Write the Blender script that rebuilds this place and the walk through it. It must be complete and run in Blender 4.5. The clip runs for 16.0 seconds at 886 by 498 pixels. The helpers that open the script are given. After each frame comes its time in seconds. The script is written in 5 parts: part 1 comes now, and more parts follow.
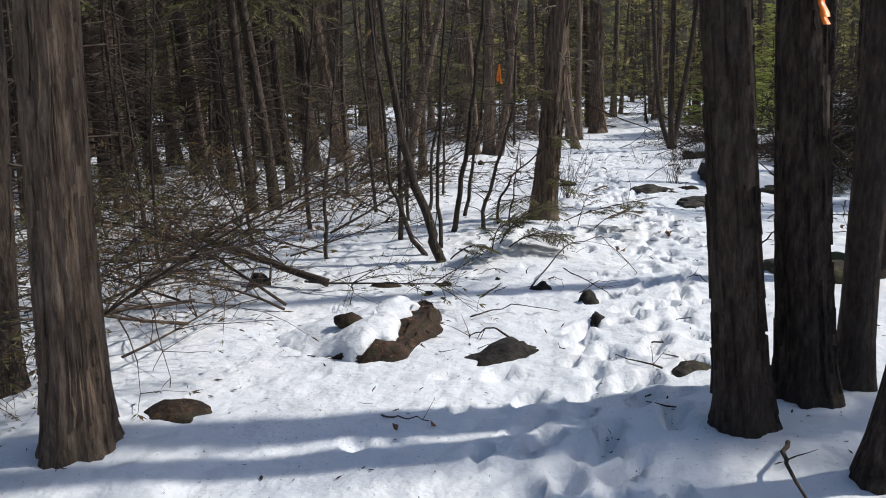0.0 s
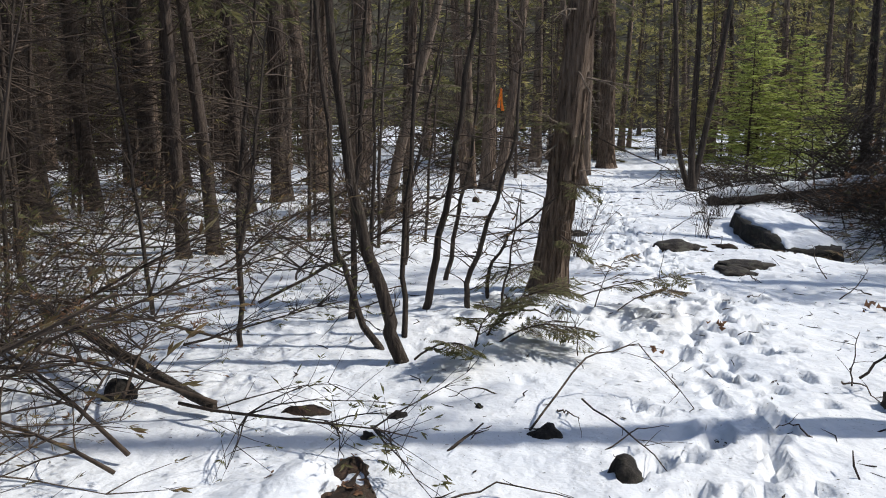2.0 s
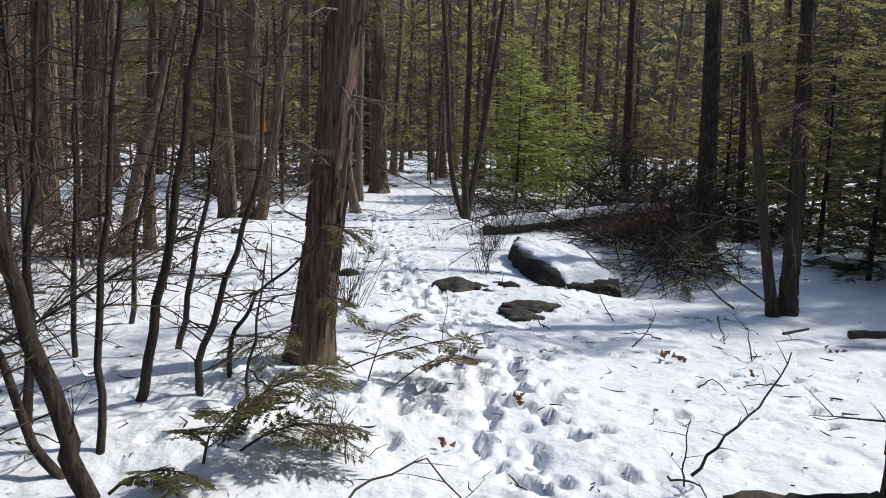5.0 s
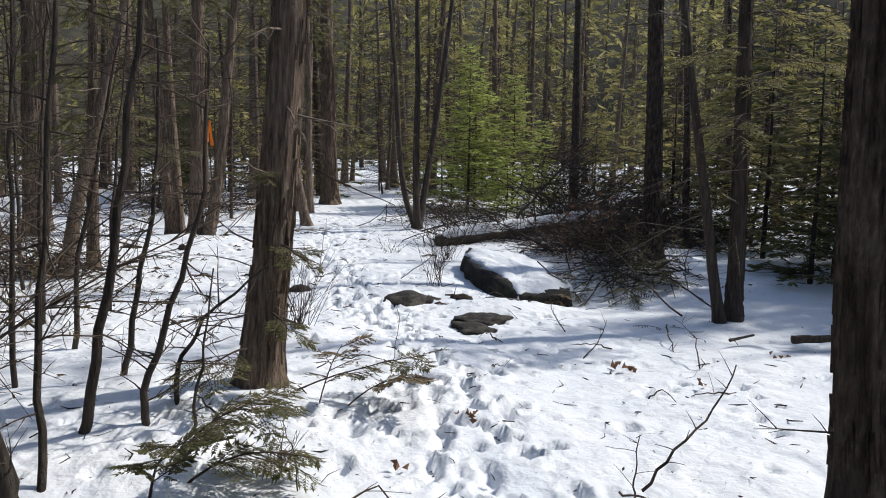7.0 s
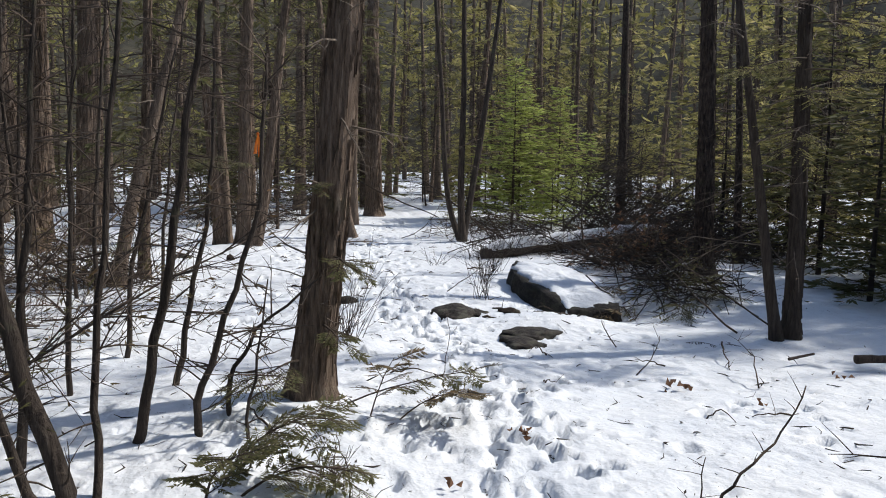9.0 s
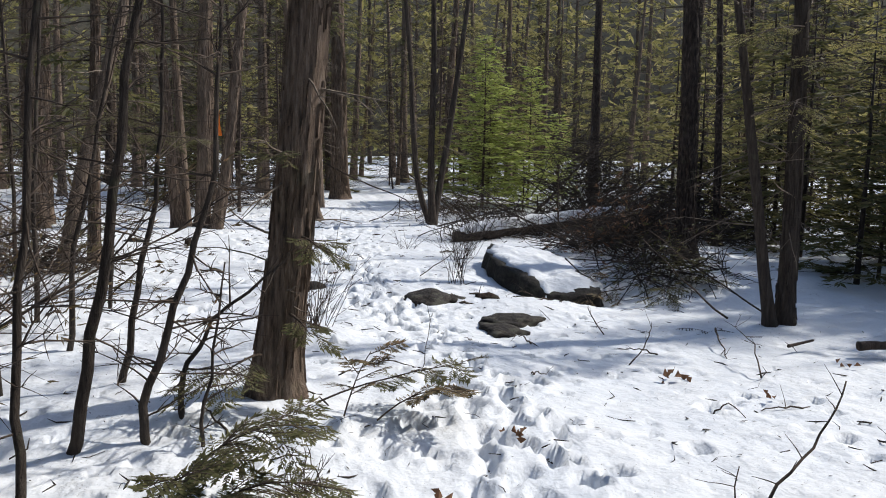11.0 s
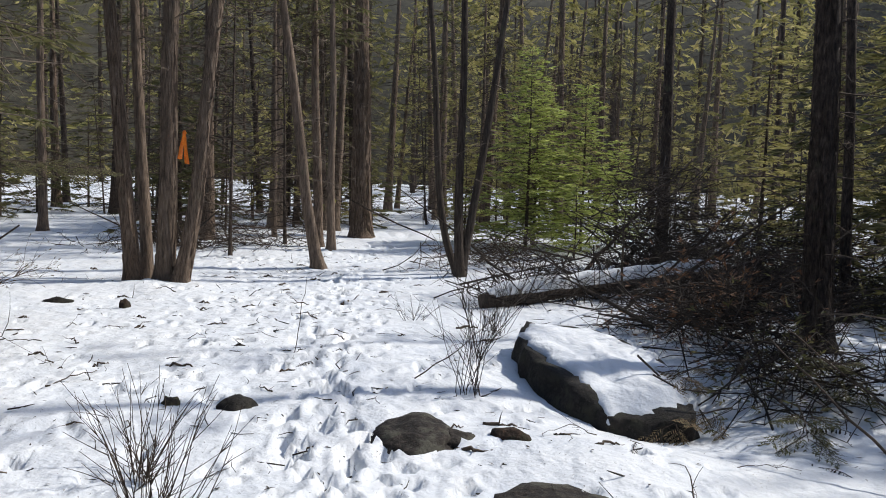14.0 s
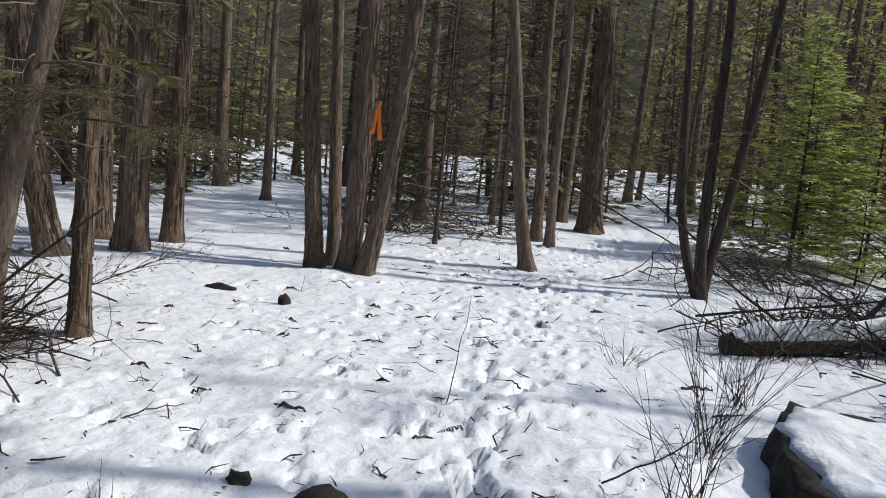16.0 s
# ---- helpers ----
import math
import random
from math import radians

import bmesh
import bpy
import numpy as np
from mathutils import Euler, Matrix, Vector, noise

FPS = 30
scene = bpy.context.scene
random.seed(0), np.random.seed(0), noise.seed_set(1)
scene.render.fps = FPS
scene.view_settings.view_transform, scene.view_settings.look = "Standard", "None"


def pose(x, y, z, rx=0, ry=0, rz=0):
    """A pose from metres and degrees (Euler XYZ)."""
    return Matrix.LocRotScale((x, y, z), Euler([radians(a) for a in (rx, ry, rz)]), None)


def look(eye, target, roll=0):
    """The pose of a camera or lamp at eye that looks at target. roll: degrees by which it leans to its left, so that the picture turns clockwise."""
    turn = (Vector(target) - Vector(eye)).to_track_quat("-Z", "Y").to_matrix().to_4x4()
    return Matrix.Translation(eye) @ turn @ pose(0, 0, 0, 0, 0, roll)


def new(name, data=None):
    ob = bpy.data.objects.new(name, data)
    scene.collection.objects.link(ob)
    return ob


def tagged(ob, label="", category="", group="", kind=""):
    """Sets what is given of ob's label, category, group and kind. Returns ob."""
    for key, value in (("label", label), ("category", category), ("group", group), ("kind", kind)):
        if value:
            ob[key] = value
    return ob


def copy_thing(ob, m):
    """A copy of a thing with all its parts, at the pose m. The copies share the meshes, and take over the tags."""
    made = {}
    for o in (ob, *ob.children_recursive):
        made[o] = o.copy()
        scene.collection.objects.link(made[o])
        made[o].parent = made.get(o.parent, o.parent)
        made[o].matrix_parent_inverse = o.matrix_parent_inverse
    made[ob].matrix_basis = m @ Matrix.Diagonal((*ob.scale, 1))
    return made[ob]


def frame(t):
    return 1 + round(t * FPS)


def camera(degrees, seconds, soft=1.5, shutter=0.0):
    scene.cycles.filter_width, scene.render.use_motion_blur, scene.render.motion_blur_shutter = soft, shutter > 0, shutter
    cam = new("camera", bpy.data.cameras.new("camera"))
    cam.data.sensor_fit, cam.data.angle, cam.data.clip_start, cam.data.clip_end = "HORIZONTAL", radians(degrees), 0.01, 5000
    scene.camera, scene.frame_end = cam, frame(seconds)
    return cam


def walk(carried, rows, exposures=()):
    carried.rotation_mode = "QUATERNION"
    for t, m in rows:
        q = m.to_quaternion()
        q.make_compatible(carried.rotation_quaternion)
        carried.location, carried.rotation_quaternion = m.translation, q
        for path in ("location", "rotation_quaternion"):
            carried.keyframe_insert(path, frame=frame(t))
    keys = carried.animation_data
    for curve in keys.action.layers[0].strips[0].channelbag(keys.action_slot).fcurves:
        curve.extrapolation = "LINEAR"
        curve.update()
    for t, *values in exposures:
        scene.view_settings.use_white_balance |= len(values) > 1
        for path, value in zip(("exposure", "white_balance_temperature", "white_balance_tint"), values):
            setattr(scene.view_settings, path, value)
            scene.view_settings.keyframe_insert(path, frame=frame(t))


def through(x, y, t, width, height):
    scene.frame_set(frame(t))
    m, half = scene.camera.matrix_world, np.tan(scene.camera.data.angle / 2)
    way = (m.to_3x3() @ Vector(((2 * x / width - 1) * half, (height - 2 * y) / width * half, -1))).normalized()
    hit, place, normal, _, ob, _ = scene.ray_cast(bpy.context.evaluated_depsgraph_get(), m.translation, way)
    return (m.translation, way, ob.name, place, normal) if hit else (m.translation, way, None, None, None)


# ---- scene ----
cam = camera(58.0, 16.0, soft=1.0)
PATH = [
    (0, (0.411, 2.01, 1.371), (0.299, 3.972, 0.995), -1.9),
    (0.5, (0.405, 2.515, 1.36), (0.28, 4.473, 0.973), 0.9),
    (1, (0.419, 3.032, 1.361), (0.45, 4.969, 0.865), 0.6),
    (1.5, (0.472, 3.555, 1.391), (0.291, 5.512, 1.019), -1.0),
    (1.8, (0.467, 3.892, 1.391), (0.235, 5.862, 1.132), -0.8),
    (2, (0.496, 4.107, 1.395), (0.39, 6.078, 1.077), 0.5),
    (2.5, (0.535, 4.65, 1.422), (0.734, 6.616, 1.114), 0.2),
    (3, (0.549, 5.097, 1.392), (0.755, 7.075, 1.183), 0.5),
    (3.5, (0.552, 5.297, 1.398), (0.858, 7.259, 1.166), 1.7),
    (4, (0.617, 5.302, 1.421), (0.89, 7.275, 1.239), 1.2),
    (4.5, (0.644, 5.316, 1.425), (1.02, 7.269, 1.219), 0.9),
    (5, (0.679, 5.33, 1.435), (1.127, 7.263, 1.178), 1.7),
    (5.2, (0.699, 5.331, 1.447), (1.175, 7.253, 1.167), 1.7),
    (7.3, (0.707, 5.342, 1.499), (1.282, 7.243, 1.268), 1.3),
    (7.5, (0.714, 5.342, 1.499), (1.298, 7.239, 1.251), 1.7),
    (8, (0.696, 5.354, 1.502), (1.258, 7.258, 1.254), 1.6),
    (8.5, (0.675, 5.361, 1.498), (1.212, 7.269, 1.23), 1.8),
    (8.7, (0.651, 5.384, 1.498), (1.119, 7.315, 1.275), 1.3),
    (10.8, (0.669, 5.834, 1.4), (1.152, 7.767, 1.216), -0.3),
    (11, (0.684, 5.942, 1.406), (1.231, 7.851, 1.163), 1.2),
    (11.5, (0.873, 6.384, 1.42), (1.4, 8.3, 1.199), 1.3),
    (12, (1.005, 6.829, 1.414), (1.573, 8.736, 1.207), 0.8),
    (12.5, (1.179, 7.253, 1.463), (1.81, 9.131, 1.187), 0.9),
    (13, (1.448, 7.753, 1.508), (1.944, 9.672, 1.243), 1.3),
    (13.5, (1.624, 8.316, 1.486), (2.023, 10.261, 1.249), 2.4),
    (14, (1.842, 8.843, 1.494), (2.264, 10.79, 1.318), 1.7),
    (14.5, (2.111, 9.343, 1.492), (2.439, 11.303, 1.269), 0.9),
    (15, (2.215, 9.849, 1.503), (2.409, 11.813, 1.184), 2.3),
    (15.5, (2.333, 10.24, 1.564), (2.231, 12.23, 1.383), 1.8),
    (15.7, (2.349, 10.446, 1.568), (2.166, 12.423, 1.329), 2.9),
    (16, (2.353, 10.78, 1.573), (2.183, 12.757, 1.319), 4.9),
]
EXPOSURES = [(0, 0.04), (1, 0.14), (5, 0.18), (12, 0.15), (15, 0.08), (16, 0.0)]
walk(cam, [(t, look(eye, target, roll)) for t, eye, target, roll in PATH], EXPOSURES)

from mathutils.bvhtree import BVHTree

# ---- world and light ----
SUN_AZ, SUN_EL = 83.0, 46.0          # degrees clockwise from +y, and above the horizon
world = bpy.data.worlds.new("world")
scene.world = world
world.use_nodes = True
wn = world.node_tree
sky = wn.nodes.new("ShaderNodeTexSky")
sky.sky_type, sky.sun_disc = "NISHITA", False
sky.sun_elevation, sky.sun_rotation = radians(SUN_EL), radians(SUN_AZ)
wn.nodes["Background"].inputs[1].default_value = 0.15
wn.links.new(sky.outputs[0], wn.nodes["Background"].inputs[0])
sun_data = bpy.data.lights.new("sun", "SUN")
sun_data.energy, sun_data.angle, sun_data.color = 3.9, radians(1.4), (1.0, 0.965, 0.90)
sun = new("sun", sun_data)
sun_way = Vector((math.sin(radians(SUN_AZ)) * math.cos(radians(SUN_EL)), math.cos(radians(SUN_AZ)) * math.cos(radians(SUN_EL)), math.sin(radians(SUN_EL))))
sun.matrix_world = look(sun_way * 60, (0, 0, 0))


# ---- materials ----
def material(name):
    m = bpy.data.materials.new(name)
    m.use_nodes = True
    return m, m.node_tree.nodes, m.node_tree.links, m.node_tree.nodes["Principled BSDF"]


def tex(nodes, links, kind, scale, coords="Object", stretch=(1, 1, 1), detail=4.0, rough=0.55):
    c = nodes.new("ShaderNodeTexCoord")
    mp = nodes.new("ShaderNodeMapping")
    mp.inputs["Scale"].default_value = stretch
    links.new(c.outputs[coords], mp.inputs["Vector"])
    n = nodes.new("ShaderNodeTexNoise" if kind == "noise" else "ShaderNodeTexVoronoi")
    n.inputs["Scale"].default_value = scale
    if kind == "noise":
        n.inputs["Detail"].default_value, n.inputs["Roughness"].default_value = detail, rough
    links.new(mp.outputs[0], n.inputs["Vector"])
    return n.outputs[0]


def ramp(nodes, links, value, stops):
    r = nodes.new("ShaderNodeValToRGB")
    while len(r.color_ramp.elements) < len(stops):
        r.color_ramp.elements.new(0.5)
    for e, (p, c) in zip(r.color_ramp.elements, stops):
        e.position = p
        e.color = (*c, 1) if len(c) == 3 else c
    links.new(value, r.inputs[0])
    return r.outputs[0]


def mix(nodes, links, fac, a, b, how="MIX"):
    n = nodes.new("ShaderNodeMix")
    n.data_type, n.blend_type = "RGBA", how
    for sock, val in ((n.inputs[0], fac), (n.inputs[6], a), (n.inputs[7], b)):
        if isinstance(val, (int, float)):
            sock.default_value = val
        elif isinstance(val, tuple):
            sock.default_value = (*val, 1)
        else:
            links.new(val, sock)
    return n.outputs[2]


def bump(nodes, links, bsdf, height, strength, distance, before=None):
    b = nodes.new("ShaderNodeBump")
    b.inputs["Strength"].default_value, b.inputs["Distance"].default_value = strength, distance
    links.new(height, b.inputs["Height"])
    if before is not None:
        links.new(before, b.inputs["Normal"])
    links.new(b.outputs[0], bsdf.inputs["Normal"])
    return b.outputs[0]


def bark_material(name, dark, light, grey, moss=0.0, grain=(6, 6, 0.75)):
    m, n, l, p = material(name)
    fibre = tex(n, l, "noise", 7.0, stretch=grain, detail=7, rough=0.68)
    blotch = tex(n, l, "noise", 2.2, stretch=(1, 1, 0.5), detail=3)
    col = ramp(n, l, fibre, [(0.36, dark), (0.53, light), (0.72, grey)])
    col = mix(n, l, ramp(n, l, blotch, [(0.45, (0, 0, 0)), (0.75, (0.6, 0.6, 0.6))]), col, tuple(0.6 * a + 0.4 * b for a, b in zip(dark, light)))
    rnd = n.new("ShaderNodeObjectInfo").outputs["Random"]
    col = mix(n, l, ramp(n, l, rnd, [(0.0, (0, 0, 0)), (1.0, (0.25, 0.25, 0.25))]), col, grey)
    if moss:
        patch = tex(n, l, "noise", 5.0, detail=5)
        col = mix(n, l, ramp(n, l, patch, [(0.60, (0, 0, 0)), (0.70, (moss, moss, moss))]), col, (0.16, 0.18, 0.10))
    l.new(col, p.inputs["Base Color"])
    p.inputs["Roughness"].default_value = 0.9
    p.inputs["Specular IOR Level"].default_value = 0.2
    fine = tex(n, l, "noise", 40.0, stretch=(3, 3, 0.6), detail=4)
    first = bump(n, l, p, fibre, 1.0, 0.03)
    bump(n, l, p, fine, 0.7, 0.012, first)
    return m


BARK = bark_material("cedar_bark", (0.022, 0.015, 0.011), (0.17, 0.117, 0.082), (0.32, 0.255, 0.20), 0.15)
# Dark copy of the bark, with the shade on unlit trunks in its colour.
BARK_DARK = bark_material("dark_bark_with_shade", (0.014, 0.011, 0.009), (0.062, 0.045, 0.035), (0.15, 0.115, 0.092), 0.2, (6, 6, 1.6))
BARK_THIN = bark_material("sapling_bark", (0.020, 0.015, 0.012), (0.062, 0.047, 0.037), (0.11, 0.09, 0.073), 0.2)


def leaf_material(name, a, b, c, through=0.35, lit=(1, 1, 1)):
    m, n, l, p = material(name)
    isle = n.new("ShaderNodeNewGeometry").outputs["Random Per Island"]
    rnd = n.new("ShaderNodeObjectInfo").outputs["Random"]
    col = ramp(n, l, isle, [(0.0, a), (0.55, b), (1.0, c)])
    col = mix(n, l, rnd, col, mix(n, l, 0.5, col, b))
    l.new(col, p.inputs["Base Color"])
    p.inputs["Roughness"].default_value = 0.6
    p.inputs["Specular IOR Level"].default_value = 0.25
    t = n.new("ShaderNodeBsdfTranslucent")
    l.new(mix(n, l, 1.0, col, lit, "MULTIPLY"), t.inputs["Color"])
    s = n.new("ShaderNodeMixShader")
    s.inputs[0].default_value = through
    l.new(p.outputs[0], s.inputs[1])
    l.new(t.outputs[0], s.inputs[2])
    l.new(s.outputs[0], n["Material Output"].inputs[0])
    return m


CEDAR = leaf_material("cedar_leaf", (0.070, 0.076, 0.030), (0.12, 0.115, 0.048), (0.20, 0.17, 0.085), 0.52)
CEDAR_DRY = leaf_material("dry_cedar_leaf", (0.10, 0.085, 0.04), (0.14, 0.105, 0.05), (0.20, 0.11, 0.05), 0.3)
# Young fir green, raised past real needle albedo to hold sunlight.
FIR = leaf_material("sunlit_fir_needle", (0.20, 0.24, 0.055), (0.31, 0.35, 0.095), (0.42, 0.45, 0.16), 0.6)
BROWN = leaf_material("dead_leaf", (0.10, 0.055, 0.035), (0.17, 0.09, 0.05), (0.25, 0.14, 0.08), 0.25)
# Yellow-green cedar, brightened so the colour holds the glow of backlit foliage.
YELLOW = leaf_material("yellow_backlit_cedar_leaf", (0.16, 0.155, 0.052), (0.255, 0.23, 0.082), (0.37, 0.31, 0.14), 0.58)


def plain_wood(name, dark, light):
    m, n, l, p = material(name)
    v = tex(n, l, "noise", 14.0, detail=4)
    l.new(ramp(n, l, v, [(0.3, dark), (0.7, light)]), p.inputs["Base Color"])
    p.inputs["Roughness"].default_value = 0.85
    p.inputs["Specular IOR Level"].default_value = 0.2
    bump(n, l, p, v, 0.5, 0.004)
    return m


TWIG = plain_wood("dead_twig", (0.025, 0.018, 0.014), (0.105, 0.077, 0.057))
# Greyish weathered branches, lightened further to carry sunlight in the colour.
TWIG_PALE = plain_wood("weathered_sunlit_branch", (0.05, 0.038, 0.029), (0.25, 0.20, 0.155))
TWIG_DARK = plain_wood("dark_twig", (0.02, 0.016, 0.014), (0.06, 0.047, 0.038))
SPLINTER = plain_wood("torn_wood", (0.20, 0.09, 0.045), (0.36, 0.19, 0.10))


def rock_material(name, dark, light, moss):
    m, n, l, p = material(name)
    big = tex(n, l, "noise", 5.0, detail=7, rough=0.65)
    spots = tex(n, l, "noise", 26.0, detail=5, rough=0.7)
    col = ramp(n, l, big, [(0.32, dark), (0.65, light)])
    col = mix(n, l, ramp(n, l, spots, [(0.5, (0, 0, 0)), (0.66, (0.8, 0.8, 0.8))]), col, tuple(min(0.4, 1.9 * c) for c in light))
    lichen = tex(n, l, "noise", 9.0, detail=6)
    col = mix(n, l, ramp(n, l, lichen, [(0.52, (0, 0, 0)), (0.62, (0.85, 0.85, 0.85))]), col, moss)
    l.new(col, p.inputs["Base Color"])
    p.inputs["Roughness"].default_value = 0.85
    p.inputs["Specular IOR Level"].default_value = 0.3
    first = bump(n, l, p, big, 0.7, 0.05)
    bump(n, l, p, spots, 0.7, 0.012, first)
    return m


ROCK = rock_material("grey_rock", (0.006, 0.005, 0.0045), (0.026, 0.022, 0.018), (0.036, 0.034, 0.023))
ROCK_LICHEN = rock_material("lichened_rock", (0.007, 0.006, 0.005), (0.032, 0.025, 0.020), (0.070, 0.066, 0.050))
ROCK_BROWN = rock_material("brown_leaf_strewn_rock", (0.008, 0.0055, 0.004), (0.048, 0.028, 0.017), (0.027, 0.025, 0.013))
ROCK_MOSS = rock_material("mossy_rock", (0.014, 0.012, 0.009), (0.056, 0.046, 0.032), (0.085, 0.082, 0.028))


def snow_material(name, litter):
    m, n, l, p = material(name)
    soft = tex(n, l, "noise", 1.7, detail=3)
    grain = tex(n, l, "noise", 22.0, detail=5, rough=0.7)
    col = ramp(n, l, soft, [(0.3, (0.63, 0.655, 0.69)), (0.7, (0.72, 0.73, 0.74))])
    if litter:
        specks = tex(n, l, "noise", 75.0, detail=2, rough=0.5)
        where = tex(n, l, "noise", 2.6, detail=3)
        amount = mix(n, l, 1.0, ramp(n, l, specks, [(0.67, (0, 0, 0)), (0.73, (1, 1, 1))]), ramp(n, l, where, [(0.42, (0.15, 0.15, 0.15)), (0.7, (1, 1, 1))]), "MULTIPLY")
        col = mix(n, l, amount, col, (0.13, 0.095, 0.065))
    l.new(col, p.inputs["Base Color"])
    p.inputs["Roughness"].default_value = 0.65
    p.inputs["Specular IOR Level"].default_value = 0.25
    first = bump(n, l, p, soft, 0.5, 0.12)
    lumps = tex(n, l, "noise", 8.0, detail=3, rough=0.5)
    second = bump(n, l, p, lumps, 0.55, 0.06, first)
    bump(n, l, p, grain, 0.4, 0.014, second)
    return m


SNOW = snow_material("old_snow_with_needles", True)
SNOW_CLEAN = snow_material("clean_snow", False)

m, n, l, p = material("orange_ribbon")
l.new(ramp(n, l, tex(n, l, "noise", 30.0), [(0.3, (0.85, 0.16, 0.01)), (0.7, (1.0, 0.28, 0.02))]), p.inputs["Base Color"])
p.inputs["Roughness"].default_value = 0.4
RIBBON = m


# ---- mesh helpers ----
class Geo:
    """Collects the vertices and faces of one mesh."""

    def __init__(self):
        self.v, self.f = [], []

    def tube(self, pts, radii, sides=4, cap=True):
        pts = [Vector(p) for p in pts]
        ref = Vector((0, 0, 1)) if abs((pts[-1] - pts[0]).normalized().z) < 0.8 else Vector((1, 0, 0))
        start = len(self.v)
        for i, p in enumerate(pts):
            t = (pts[min(i + 1, len(pts) - 1)] - pts[max(i - 1, 0)]).normalized()
            u = t.cross(ref).normalized()
            w = t.cross(u)
            r = radii[i]
            for k in range(sides):
                a = 2 * math.pi * k / sides
                self.v.append(p + u * (r * math.cos(a)) + w * (r * math.sin(a)))
        for i in range(len(pts) - 1):
            for k in range(sides):
                a, b = start + i * sides + k, start + i * sides + (k + 1) % sides
                self.f.append((a, b, b + sides, a + sides))
        if cap:
            self.f.append(tuple(range(start + sides - 1, start - 1, -1)))
            self.f.append(tuple(start + (len(pts) - 1) * sides + k for k in range(sides)))

    def leaf(self, p, way, side, length, width):
        i = len(self.v)
        m = p + way * (length * 0.45)
        self.v += [p, m + side * (width / 2), p + way * length, m - side * (width / 2)]
        self.f.append((i, i + 1, i + 2, i + 3))

    def mesh(self, name, mat, smooth=True):
        me = bpy.data.meshes.new(name)
        me.from_pydata(self.v, [], self.f)
        me.materials.append(mat)
        if smooth:
            me.polygons.foreach_set("use_smooth", [True] * len(me.polygons))
        me.update()
        return me


def part(name, geo, mat, parent, label="", kind="", smooth=True):
    """One mesh object under a thing or a part."""
    ob = new(name, geo.mesh(name, mat, smooth))
    ob.parent = parent
    return tagged(ob, label, kind=kind)


def thing(name, at, label, category, group="", kind=""):
    ob = new(name)
    ob.empty_display_size = 0.1
    ob.location = at
    return tagged(ob, label, category, group, kind)


def rand_dir(rng, flat=1.0):
    v = Vector((rng.gauss(0, 1), rng.gauss(0, 1), rng.gauss(0, 1) * flat))
    return v.normalized() if v.length > 1e-6 else Vector((1, 0, 0))


def limb(rng, start, way, length, bend=0.25, sag=0.0, steps=5):
    """Points along a crooked branch."""
    pts, d = [Vector(start)], Vector(way).normalized()
    for i in range(steps):
        d = (d + rand_dir(rng) * bend * 0.5 + Vector((0, 0, -sag / steps))).normalized()
        pts.append(pts[-1] + d * (length / steps))
    return pts


def taper(n, r0, r1):
    return [r0 + (r1 - r0) * i / (n - 1) for i in range(n)]


def spray(geo, rng, p, way, up, size, count=4, width=0.17):
    """A flat fan of leaf shoots."""
    side = way.cross(up)
    side = side.normalized() if side.length > 1e-4 else Vector((1, 0, 0))
    for i in range(count):
        s = 0 if i == 0 else (1 if i % 2 else -1)
        d = (way + side * (s * rng.uniform(0.4, 1.1)) + Vector((0, 0, rng.uniform(-0.35, 0.1)))).normalized()
        q = p + way * (size * rng.uniform(0, 0.5))
        flat = d.cross(up + rand_dir(rng) * 1.1)
        geo.leaf(q, d, flat.normalized() if flat.length > 1e-4 else side, size * rng.uniform(0.6, 1.0), size * width * rng.uniform(0.7, 1.2))


def frond(geo, twigs, rng, p, way, up, length, levels=2):
    """A detailed cedar frond: a stem with alternate side fronds of small leaf shoots."""
    way = way.normalized()
    side = way.cross(up).normalized()
    pts = limb(rng, p, way, length, 0.18, 0.25, 5)
    twigs.tube(pts, taper(6, 0.0035 if levels == 2 else 0.0018, 0.001), 3, False)
    count = 10 if levels == 2 else 9
    for i in range(count):
        f = 0.18 + 0.8 * i / (count - 1)
        k = min(4, int(f * 5))
        q = pts[k].lerp(pts[k + 1], f * 5 - k)
        s = 1 if i % 2 else -1
        d = (way * 0.75 + side * s * 0.8 + Vector((0, 0, -0.18 + rng.uniform(-0.15, 0.15)))).normalized()
        reach = length * (0.55 - 0.35 * f) * rng.uniform(0.75, 1.15)
        if levels == 2:
            frond(geo, twigs, rng, q, d, up, reach, 1)
        else:
            geo.leaf(q, d, d.cross(up).normalized(), max(0.02, reach * 0.8), 0.010)
    geo.leaf(pts[-1] - way * 0.02, way, side, 0.06, 0.012)


# ---- the ground ----
TRAIL = [(0.55, 3.2), (0.75, 4.7), (1.2, 6.2), (1.62, 7.7), (2.05, 9.3), (2.2, 10.6), (2.32, 12.2), (2.2, 13.6), (2.3, 15.6), (2.5, 18.2), (3.0, 21.0), (3.9, 24.5), (5.0, 28.5)]


def trail_at(f):
    f = max(0.0, min(0.9999, f)) * (len(TRAIL) - 1)
    i = int(f)
    a, b = TRAIL[i], TRAIL[i + 1]
    u = f - i
    return a[0] + (b[0] - a[0]) * u, a[1] + (b[1] - a[1]) * u, math.atan2(b[1] - a[1], b[0] - a[0])


